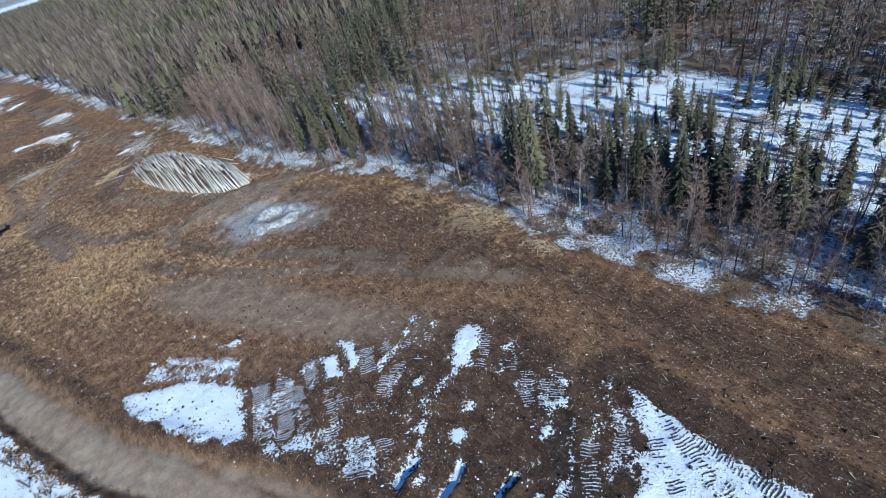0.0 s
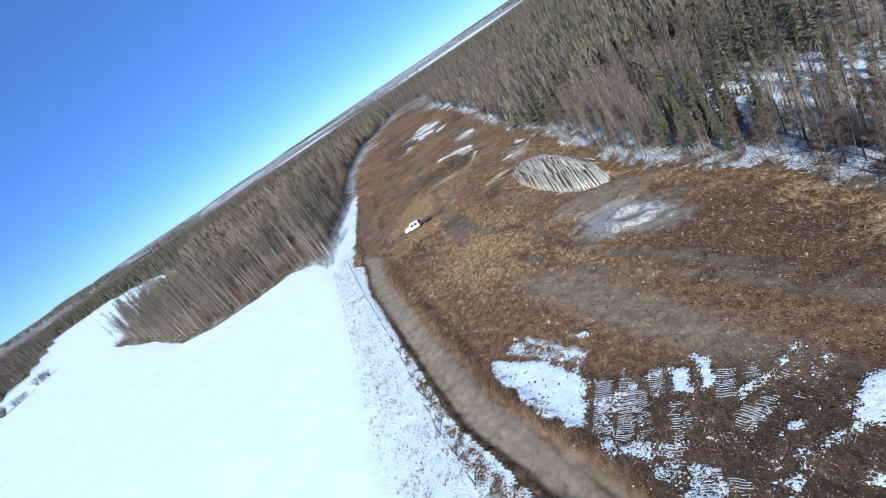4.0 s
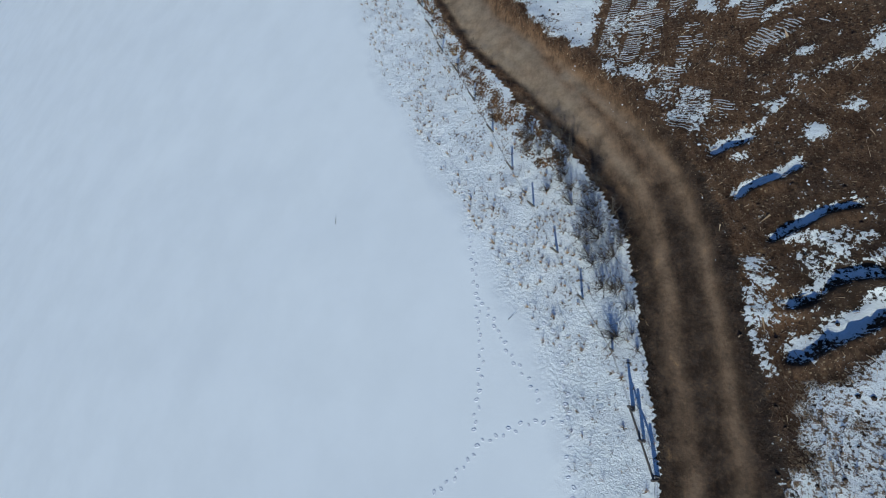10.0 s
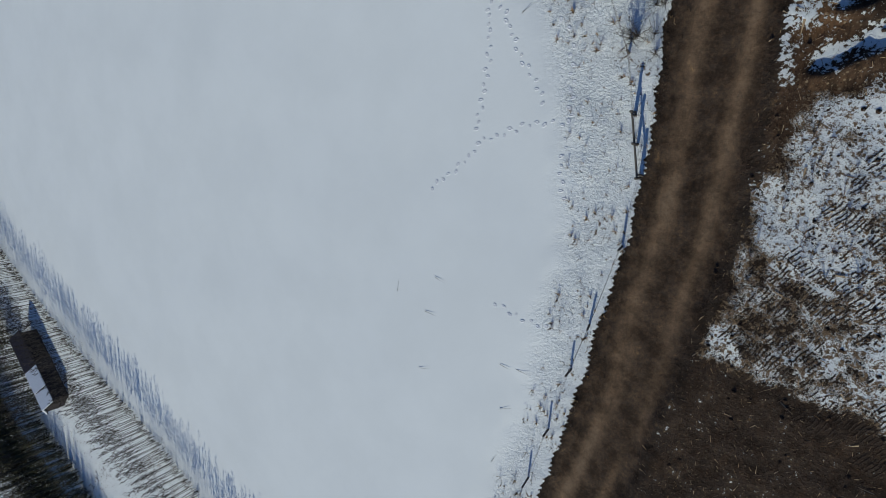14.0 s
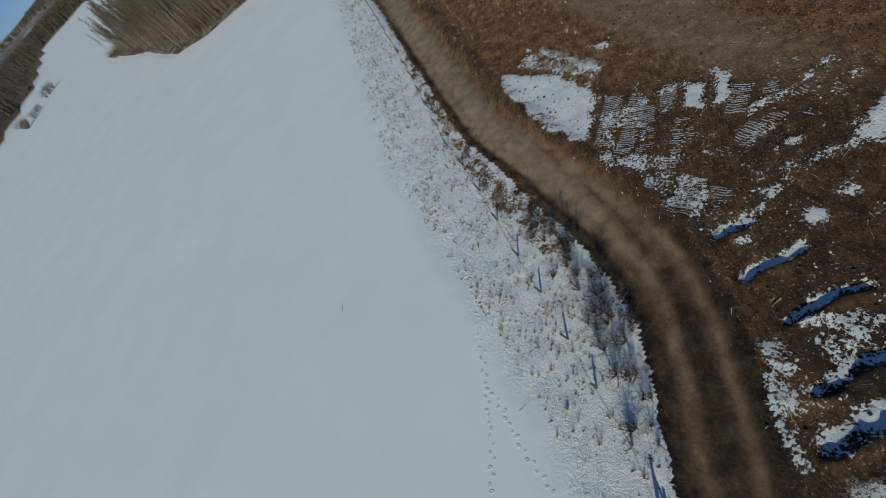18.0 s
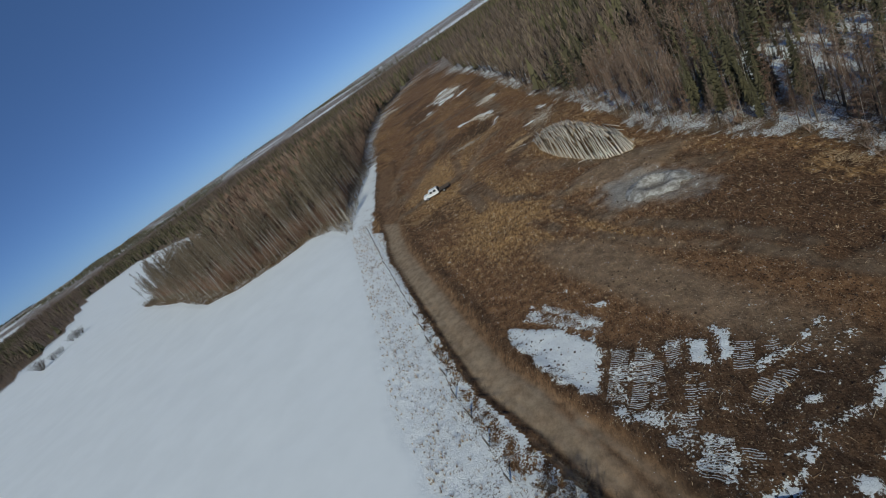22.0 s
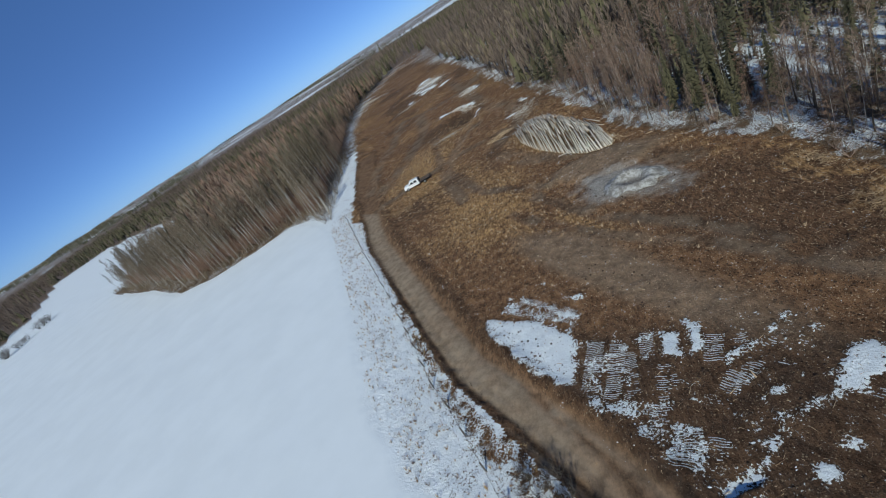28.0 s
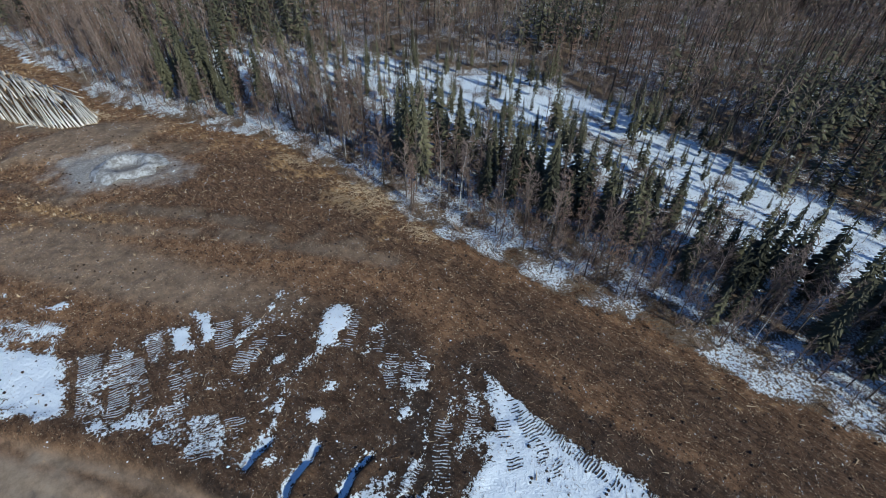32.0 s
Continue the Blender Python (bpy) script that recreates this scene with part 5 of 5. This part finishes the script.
# ---- heap of burnt brush: a ring of pale ash ----
def ash_heap():
    n, m = 48, 14
    V = [(0, 0, 0)]
    for j in range(1, m + 1):
        u = j / m
        for i in range(n):
            a = 2 * math.pi * i / n
            r = u * (1 + 0.16 * math.sin(2 * a + 0.6) + 0.10 * math.sin(5 * a) + 0.06 * math.sin(9 * a + 1))
            x, y = 4.6 * r * math.cos(a), 3.7 * r * math.sin(a)
            V.append((x, y, 0))
    V = np.array(V)
    u = 1.06 * np.hypot(V[:, 0] / 4.6, V[:, 1] / 3.7)
    rim = np.exp(-((u - 0.62) / 0.26) ** 2)
    V[:, 2] = 0.75 * rim + 0.55 * (fbm(V[:, 0] + 50, V[:, 1], 1.4, 4, 2) - 0.5) * ramp(1.1 - u, 0, 0.3) - 0.12 * ramp(u, 0.9, 1.1) + 0.05
    F = [(0, 1 + i, 1 + (i + 1) % n) for i in range(n)]
    for j in range(m - 1):
        for i in range(n):
            a, b = 1 + j * n + i, 1 + j * n + (i + 1) % n
            F += [(a, a + n, b + n), (a, b + n, b)]
    k = Mat("ash", 0.95, 0.1)
    c = k.mix(k.band(k.noise(1.3, 7, 0.75), 0.40, 0.62), (0.22, 0.20, 0.175), (0.52, 0.50, 0.46))
    c = k.mix(k.math("MULTIPLY", k.attr("burnt"), k.band(k.noise(1.6, 5, 0.7), 0.30, 0.55)), c, (0.19, 0.165, 0.14))
    k.bump(k.noise(5, 5), 0.9, 0.1)
    me = mesh_of("ash_mound", V, F, [k.color(c)], attrs={"burnt": ramp(0.55 - np.hypot(V[:, 0] / 4.6 - 0.05, V[:, 1] / 3.7 + 0.22), 0, 0.25)}, smooth=True)
    ob = new("ash_mound", me)
    ob.location = (-32.6, 57.2, float(height(-32.6, 57.2)[0]) + 0.02)
    ob.rotation_euler = (0, 0, radians(8))
    tagged(ob, "low ring-shaped heap of pale grey ash on brown earth", "ash heap")


ash_heap()


# ---- slash heaps along the wood: pale broken sticks in low piles ----
for name_, px_, py_, la, lb, deg, n_ in (("slash_sticks", -4.6, 46.4, 4.6, 1.7, 138, 420), ("slash_sticks", -11.5, 56.8, 3.4, 1.1, 140, 160), ("slash_sticks", 3.4, 40.0, 3.0, 1.0, 138, 140), ("slash_sticks", -44.0, 74.2, 5.0, 1.5, 158, 260), ("slash_sticks", -1.8, 47.6, 6.0, 2.2, 140, 420), ("slash_sticks", -47.0, 72.6, 5.5, 1.8, 15, 300),
        ("slash_sticks", -120.0, 124.5, 9.0, 2.0, 165, 260), ("slash_sticks", -133.0, 146.0, 9.0, 4.0, 140, 260), ("slash_sticks", -205.0, 199.0, 22.0, 11.0, 140, 800), ("slash_sticks", -188.0, 163.0, 7.0, 2.5, 60, 160),
        ("slash_sticks", -108.0, 100.0, 6.0, 2.0, 50, 200), ("slash_sticks", -92.0, 58.8, 5.0, 2.0, 20, 200), ("slash_sticks", -318.0, 239.5, 26.0, 8.0, 0, 600), ("slash_sticks", -80.0, 103.0, 8.0, 4.0, 120, 260),
        ("slash_sticks", -79.0, 89.5, 5.0, 2.0, 60, 200), ("slash_sticks", -400.0, 330.0, 60.0, 8.0, 50, 500)):
    pieces = []
    ca, sa = math.cos(radians(deg)), math.sin(radians(deg))
    u, v = rng.normal(0, 0.45, n_), rng.normal(0, 0.42, n_)
    x, y = la * u * ca - lb * v * sa, la * u * sa + lb * v * ca
    z = height(px_ + x, py_ + y) + 0.55 * np.exp(-(u * u + v * v) * 2) * rng.random(n_) + 0.03
    far_ = 1 + 0.7 * float(ramp(np.array([math.hypot(px_, py_)]), 80, 200)[0])
    a, l = rng.uniform(0, math.pi, n_), rng.uniform(0.2, 0.8, n_) * far_
    for i in range(n_):
        dx, dy = l[i] * math.cos(a[i]), l[i] * math.sin(a[i])
        pieces.append(sliver((x[i] - dx, y[i] - dy, z[i]), (x[i] + dx, y[i] + dy, z[i] + rng.normal(0, 0.12)), rng.uniform(0.014, 0.036) * far_ ** 1.5, rng))
    v_, f_ = gather(pieces)
    t = new(name_, mesh_of(name_, v_, f_, [LOG_BARK if far_ > 1.2 else STICK]))
    t.location = (px_, py_, 0)
    tagged(t, "low heap of pale broken branches by the wood", "slash", kind="stuff")


# ---- heap of cut poles ----
def log_heap():
    heap = thing("log_heap", "broad domed heap of pale cut poles laid side by side", "log heap")
    # darker copy of the log bark: shade between the poles put into colour
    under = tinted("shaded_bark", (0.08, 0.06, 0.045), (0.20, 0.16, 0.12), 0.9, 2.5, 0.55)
    shapes = []
    for s in range(8):
        r = np.random.default_rng(s)
        l, rad, bend = r.uniform(4.5, 8.0), r.uniform(0.07, 0.115), r.normal(0, 0.10)
        pts = [(0.3 * bend * math.sin(3 * t), bend * 4 * (t * t - t), l * t) for t in (0, 0.33, 0.66, 1)]
        v, f = tube(pts, (rad, rad * 0.94, rad * 0.84, rad * 0.7), 7)
        o = len(v)
        v += [pts[0], pts[-1]]
        f += [(o, (i + 1) % 7, i) for i in range(7)] + [(o + 1, 21 + i, 21 + (i + 1) % 7) for i in range(7)]
        ids = [0] * (len(f) - 14) + [1] * 14
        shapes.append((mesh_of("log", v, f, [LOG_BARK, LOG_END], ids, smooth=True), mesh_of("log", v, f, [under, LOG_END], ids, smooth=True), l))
    mid, along, side = np.array((-56.8, 79.4)), np.array((-0.64, 0.77)), np.array((0.943, -0.332))
    yaw = math.degrees(math.atan2(along[1], along[0]))
    half_long, half_wide, rise = 11.8, 14.4, 4.8
    dome = lambda w, v: rise * max(0.0, 1 - w * w - v * v) ** 0.8 * (1 - 0.25 * max(0.0, w))
    # a bed of poles darkened as gap shade, then pale ones in lanes that follow the slope, with gaps between
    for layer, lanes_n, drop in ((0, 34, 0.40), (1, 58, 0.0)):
        for i in range(lanes_n):
            w = -0.97 + 1.94 * (i + 0.5) / lanes_n
            reach = math.sqrt(max(0.0, 1 - w * w))
            v = -reach
            while v < reach - 0.08:
                pale, dark_, l = shapes[int(rng.integers(0, 8))]
                v1 = v + l / half_long
                wj = w + rng.normal(0, 0.012)
                za, zb = dome(wj, v), dome(wj, min(v1, reach))
                p = mid + side * half_wide * wj + along * half_long * v
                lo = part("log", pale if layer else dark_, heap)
                tilt = math.degrees(math.atan2(zb - za, l))
                base = float(height(*p)[0])
                lo.matrix_basis = pose(p[0], p[1], base + max(0.10, za - drop) + rng.uniform(0, 0.12), 0, 90 - tilt + rng.normal(0, 1.0), yaw + rng.normal(0, 2.6))
                v += rng.uniform(0.62, 0.92) * l / half_long
    # poles that have slid from the heap
    for x, y, a in ((-46.6, 79.6, 150), (-48.5, 82.0, 146), (-52.0, 70.2, 20), (-44.5, 75.0, 165)):
        pale, dark_, l = shapes[int(rng.integers(0, 8))]
        part("log", pale, heap).matrix_basis = pose(x, y, float(height(x, y)[0]) + 0.14, 0, 90, a)


log_heap()


# ---- white crew-cab truck with a flat deck ----
PAINT = plain("white_paint", (0.80, 0.80, 0.79), 0.3, 0.5, 0.0, 3, 0.06)
RUBBER = plain("tyre_rubber", (0.03, 0.03, 0.03), 0.85, 0.3, 0.0, 15, 0.3)
STEEL = plain("dark_steel", (0.07, 0.065, 0.06), 0.6, 0.4, 0.5, 8, 0.35)
DECK = plain("deck_planks", (0.17, 0.115, 0.08), 0.8, 0.2, 0.0, 6, 0.4)
GLASS = plain("dark_glass", (0.015, 0.018, 0.022), 0.08, 0.6, 0.0, 2, 0.1)
LAMP = plain("lamp_glass", (0.75, 0.75, 0.72), 0.15, 0.6, 0.0, 2, 0.05)
RED = plain("red_lamp", (0.35, 0.02, 0.02), 0.3, 0.5, 0.0, 2, 0.05)


def box(x0, x1, y0, y1, z0, z1, bevel=0.03, taper=None):
    bm = bmesh.new()
    bmesh.ops.create_cube(bm, size=1.0)
    for v in bm.verts:
        v.co = Vector((x0 + (x1 - x0) * (v.co.x + 0.5), y0 + (y1 - y0) * (v.co.y + 0.5), z0 + (z1 - z0) * (v.co.z + 0.5)))
    if taper:
        for v in bm.verts:
            if v.co.z > (z0 + z1) / 2:
                v.co.x = v.co.x + (taper[0] if v.co.x < (x0 + x1) / 2 else -taper[1])
                v.co.y *= taper[2]
    if bevel:
        bmesh.ops.bevel(bm, geom=bm.edges[:], offset=bevel, segments=2, affect="EDGES", profile=0.6)
    return bm


def build_truck():
    t = thing("truck", "white crew-cab flatbed truck parked on brown earth", "truck")
    # x runs from nose to tail
    bm = box(0.0, 4.35, -0.98, 0.98, 0.50, 1.18, 0.09)
    body = part("body", bm_mesh("body", bm, PAINT, True), t)
    part("bonnet", bm_mesh("bonnet", box(0.06, 1.55, -0.88, 0.88, 1.15, 1.36, 0.08, (0.14, 0.0, 0.93)), PAINT, True), t)
    cab = part("cab", bm_mesh("cab", box(1.35, 4.35, -0.93, 0.93, 1.16, 2.02, 0.09, (0.55, 0.12, 0.86)), PAINT, True), t)
    part("grille", bm_mesh("grille", box(-0.04, 0.06, -0.62, 0.62, 0.72, 1.12, 0.02), STEEL), t)
    part("front_bumper", bm_mesh("front_bumper", box(-0.18, 0.08, -0.97, 0.97, 0.42, 0.66, 0.05), STEEL, True), t)
    for s in (-1, 1):
        part("headlight", bm_mesh("headlight", box(-0.03, 0.10, s * 0.78 - 0.14, s * 0.78 + 0.14, 0.82, 1.06, 0.03), LAMP), t)
        part("mirror", bm_mesh("mirror", box(1.72, 1.86, s * 1.10 - 0.10, s * 1.10 + 0.10, 1.28, 1.56, 0.03), STEEL), t)
        for x0, x1 in ((1.95, 2.88), (3.02, 3.95)):
            d = part("door", bm_mesh("door", box(x0, x1, s * 0.985 - 0.02, s * 0.985 + 0.02, 0.62, 1.22, 0.02), PAINT), t)
            part("handle", bm_mesh("handle", box(x1 - 0.24, x1 - 0.08, s * 1.02 - 0.015, s * 1.02 + 0.015, 1.04, 1.09, 0.01), STEEL), d)
            bm = bmesh.new()
            ys, yt = s * 0.935, s * 0.865
            q = [bm.verts.new(c) for c in ((x0 + 0.05, ys, 1.26), (x1 - 0.05, ys, 1.26), (x1 - 0.08, yt, 1.82), (x0 + (0.22 if x0 < 2 else 0.06), yt, 1.82))]
            r = bmesh.ops.extrude_face_region(bm, geom=[bm.faces.new(q)])
            bmesh.ops.translate(bm, verts=[v for v in r["geom"] if isinstance(v, bmesh.types.BMVert)], vec=(0, s * 0.03, 0.005))
            bmesh.ops.recalc_face_normals(bm, faces=bm.faces[:])
            part("window", bm_mesh("window", bm, GLASS), d)
    bm = bmesh.new()
    q = [bm.verts.new(c) for c in ((1.44, -0.82, 1.28), (1.44, 0.82, 1.28), (1.80, 0.73, 1.90), (1.80, -0.73, 1.90))]
    r = bmesh.ops.extrude_face_region(bm, geom=[bm.faces.new(q)])
    bmesh.ops.translate(bm, verts=[v for v in r["geom"] if isinstance(v, bmesh.types.BMVert)], vec=(-0.04, 0, 0.02))
    bmesh.ops.recalc_face_normals(bm, faces=bm.faces[:])
    part("windscreen", bm_mesh("windscreen", bm, GLASS), t)
    bm = box(4.28, 4.40, -0.66, 0.66, 1.34, 1.82, 0.02)
    part("rear_window", bm_mesh("rear_window", bm, GLASS), t)
    part("chassis", bm_mesh("chassis", box(4.2, 7.3, -0.45, 0.45, 0.55, 0.82, 0.03), STEEL), t)
    deck = part("deck", bm_mesh("deck", box(4.52, 7.55, -1.18, 1.18, 0.88, 0.98, 0.02), STEEL), t)
    for i in range(9):
        y = -1.10 + i * 0.245
        part("plank", bm_mesh("plank", box(4.58, 7.50, y, y + 0.225, 0.975, 1.015, 0.008), DECK), deck)
    head = part("headboard", bm_mesh("headboard", box(4.50, 4.58, -1.12, 1.12, 0.98, 1.72, 0.02), STEEL), t)
    for i in range(5):
        part("bar", bm_mesh("bar", box(4.44, 4.50, -0.98 + i * 0.47, -0.90 + i * 0.47, 0.98, 1.78, 0.01), STEEL), head)
    for s in (-1, 1):
        part("side_rail", bm_mesh("side_rail", box(4.55, 7.52, s * 1.18 - 0.03, s * 1.18 + 0.03, 0.90, 1.08, 0.01), STEEL), t)
        part("tail_light", bm_mesh("tail_light", box(7.54, 7.58, s * 0.95 - 0.12, s * 0.95 + 0.12, 0.80, 0.90, 0.01), RED), t)
    for x in (0.95, 5.85):
        for s in (-1, 1):
            bm = bmesh.new()
            bmesh.ops.create_cone(bm, cap_ends=True, segments=24, radius1=0.42, radius2=0.42, depth=0.26, matrix=Matrix.Translation((x, s * 0.88, 0.42)) @ Matrix.Rotation(radians(90), 4, "X"))
            bmesh.ops.bevel(bm, geom=bm.edges[:], offset=0.03, segments=1, affect="EDGES")
            w = part("wheel", bm_mesh("wheel", bm, RUBBER, True), t)
            bm = bmesh.new()
            bmesh.ops.create_cone(bm, cap_ends=True, segments=20, radius1=0.25, radius2=0.21, depth=0.06, matrix=Matrix.Translation((x, s * 1.02, 0.42)) @ Matrix.Rotation(radians(90 * s), 4, "X"))
            part("rim", bm_mesh("rim", bm, plain("rim_steel", (0.5, 0.5, 0.5), 0.35, 0.5, 0.9)), w)
    front, rear = Vector((-98.6, 69.3)), Vector((-92.6, 74.4))
    yaw = math.degrees(math.atan2(rear.y - front.y, rear.x - front.x))
    t.matrix_basis = pose(front.x, front.y, float(height(-95.6, 71.8)[0]) + 0.06, 0, 0, yaw)


build_truck()


# ---- shelterbelt, farm shed and woods beyond the south end of the field ----
BELT = [(-190, -126), (-82, -99.5), (-64.6, -94.7), (-42.1, -88.0), (-32.6, -83.9), (-20, -79.8), (20, -69)]
belt_x, belt_y = [], []
for off in (0.0, 0.9, 1.8):
    for (x0, y0), (x1, y1) in zip(BELT, BELT[1:]):
        n = int(math.hypot(x1 - x0, y1 - y0) / 0.72)
        for i in range(n):
            belt_x.append(x0 + (x1 - x0) * i / n + rng.normal(0, 0.16) + 0.25 * off)
            belt_y.append(y0 + (y1 - y0) * i / n + rng.normal(0, 0.16) - off)
belt_x, belt_y = np.array(belt_x), np.array(belt_y)
bh = rng.uniform(5.2, 7.2, len(belt_x)) * (0.86 + 0.28 * vnoise(belt_x, belt_y, 7.0, 2))
k = np.where((belt_x > -90) & (belt_x < -8))[0]
k = k[:280]
stand("belt_tree", "slim dark leafless tree in a planted shelterbelt row", "shelterbelt trees", SLIM_FAR, (BARK, BARK), belt_x[k], belt_y[k], bh[k], rng)
rest = np.setdiff1d(np.arange(len(belt_x)), k)
crowd("shelterbelt", "row of slim leafless planted trees on snow", "trees", SLIM_FAR, (BARK, BARK), belt_x[rest], belt_y[rest], bh[rest], rng)
hx_, hy_ = scatter(lambda x, y: line_dist(x, y + 0.5, BELT)[0] < 0.9, -190, 20, -130, -66, 0.55, rng)
strew("belt_hedge", "dense low bare hedge at the foot of the shelterbelt", "hedge", SHRUBS, BARK, hx_[::3], hy_[::3], rng.uniform(0.5, 1.1, len(hx_[::3])), rng)


def shed():
    t = thing("farm_shed", "long dark-walled shed with a partly snow-covered gable roof", "shed", at=(-54.4, -104.6, float(height(-54.4, -104.6)[0])))
    t.rotation_euler = (0, 0, radians(-4))
    wall = plain("dark_boards", (0.040, 0.032, 0.032), 0.85, 0.2, 0.0, 5, 0.4)
    tin = plain("dark_roof_tin", (0.060, 0.046, 0.050), 0.55, 0.3, 0.2, 3, 0.35)
    l, w, h, rise = 7.6, 2.3, 2.7, 0.9
    for s in (-1, 1):
        part("wall", bm_mesh("wall", box(-l, l, s * w - 0.1, s * w + 0.1, -0.2, h, 0.0), wall), t)
        bm = bmesh.new()
        q = [bm.verts.new((s * l - 0.1, y, z)) for y, z in ((-w, -0.2), (w, -0.2), (w, h), (0, h + rise), (-w, h))]
        r = bmesh.ops.extrude_face_region(bm, geom=[bm.faces.new(q)])
        bmesh.ops.translate(bm, verts=[v for v in r["geom"] if isinstance(v, bmesh.types.BMVert)], vec=(0.2, 0, 0))
        bmesh.ops.recalc_face_normals(bm, faces=bm.faces[:])
        part("gable", bm_mesh("gable", bm, wall), t)
        # each slope is three sheets: a bare dark one and two under snow, with a seam between
        for x0, x1, mat, lab in ((-l - 0.4, -0.3, tin, "bare dark roof sheet"), (-0.1, 4.4, SNOW, "snow-covered roof sheet"), (4.7, l + 0.4, SNOW, "snow-covered roof sheet")):
            bm = bmesh.new()
            q = [bm.verts.new(c) for c in ((x0, 0, h + rise + 0.12), (x1, 0, h + rise + 0.12), (x1, s * (w + 0.5), h - 0.12), (x0, s * (w + 0.5), h - 0.12))]
            r = bmesh.ops.extrude_face_region(bm, geom=[bm.faces.new(q)])
            bmesh.ops.translate(bm, verts=[v for v in r["geom"] if isinstance(v, bmesh.types.BMVert)], vec=(0, 0, 0.2))
            bmesh.ops.recalc_face_normals(bm, faces=bm.faces[:])
            part("roof", bm_mesh("roof", bm, mat), t, lab)
        part("eave", bm_mesh("eave", box(-l - 0.4, l + 0.4, s * (w + 0.5) - 0.08, s * (w + 0.5) + 0.08, h - 0.22, h - 0.06, 0.0), tin), t)
    part("door", bm_mesh("door", box(-1.6, 1.6, w + 0.1, w + 0.16, 0, 2.3, 0.01), plain("door_boards", (0.07, 0.055, 0.05), 0.8, 0.2, 0, 6, 0.3)), t)


shed()
# dense dark rows of trees round the farm yard
YARD_ROWS = [([(-120, -122), (-69, -112.4), (-54, -113.9)], 3.0, 0.35, 6.2), ([(-52.2, -121.0), (-41.6, -116.7), (-29.8, -114.4), (-10, -110)], 2.2, 0.95, 4.8), ([(-110, -141), (-69, -136), (-55.8, -135), (-40.5, -128.5), (-10, -118)], 4.5, 0.8, 8.0)]
for path_, wide_, share_, tall_ in YARD_ROWS:
    yx, yy = scatter(lambda x, y: line_dist(x, y + wide_, path_)[0] < wide_, -125, 0, -150, -104, 1.0, rng)
    sk = rng.random(len(yx)) < share_
    crowd("yard_spruces", "dense dark spruce row behind the farm shed", "trees", SPRUCE_FAR, (BARK, NEEDLE), yx[sk], yy[sk], tall_ * rng.uniform(0.8, 1.25, sk.sum()), rng)
    crowd("yard_bare_trees", "dark bare tree row behind the farm shed", "trees", BARE_FAR, (BARK, BARK), yx[~sk], yy[~sk], tall_ * rng.uniform(0.8, 1.2, (~sk).sum()), rng)


# ---- bushes far out on the field ----
for bx_, by_, hh in ((-382, -35.7, 7), (-389, -32, 5), (-398, -27, 4), (-414, -16, 6), (-420, -13, 5)):
    t = thing("field_bush", "lone dark bare bush clump on the snow field", "bush", "bushes on the field", at=(bx_, by_, float(height(bx_, by_)[0])))
    t.scale = (hh * 1.1, hh * 1.1, hh)
    for j in range(3):
        o = part("branch", mesh_of("branch", *SHRUBS[j], [BARK]), t)
        o.location, o.rotation_euler = (rng.normal(0, 0.3), rng.normal(0, 0.3), 0), (0, 0, rng.uniform(0, 6))
# lone sticks in the field snow
for x, y, a in ((-41.4, -4.2, 130), (-17.1, -1.5, 70), (-11.0, -25.5, 120), (-8.4, -21.7, 20), (-7.0, -24.7, 30), (0.7, -22.2, 25), (1.8, -21.3, 30), (3.2, -24.8, 60), (-3.9, -29.1, 50), (5.8, -29.1, 100)):
    v, f = sliver((-0.6, 0, 0.03), (0.6, 0.05, 0.10), 0.022, rng)
    t = new("field_stick", mesh_of("field_stick", v, f, [GREY_WOOD]))
    t.matrix_basis = pose(x, y, float(height(x, y)[0]) + 0.03, 0, 0, a)
    tagged(t, "thin dark stick lying on smooth snow", "stick", "sticks on the field")
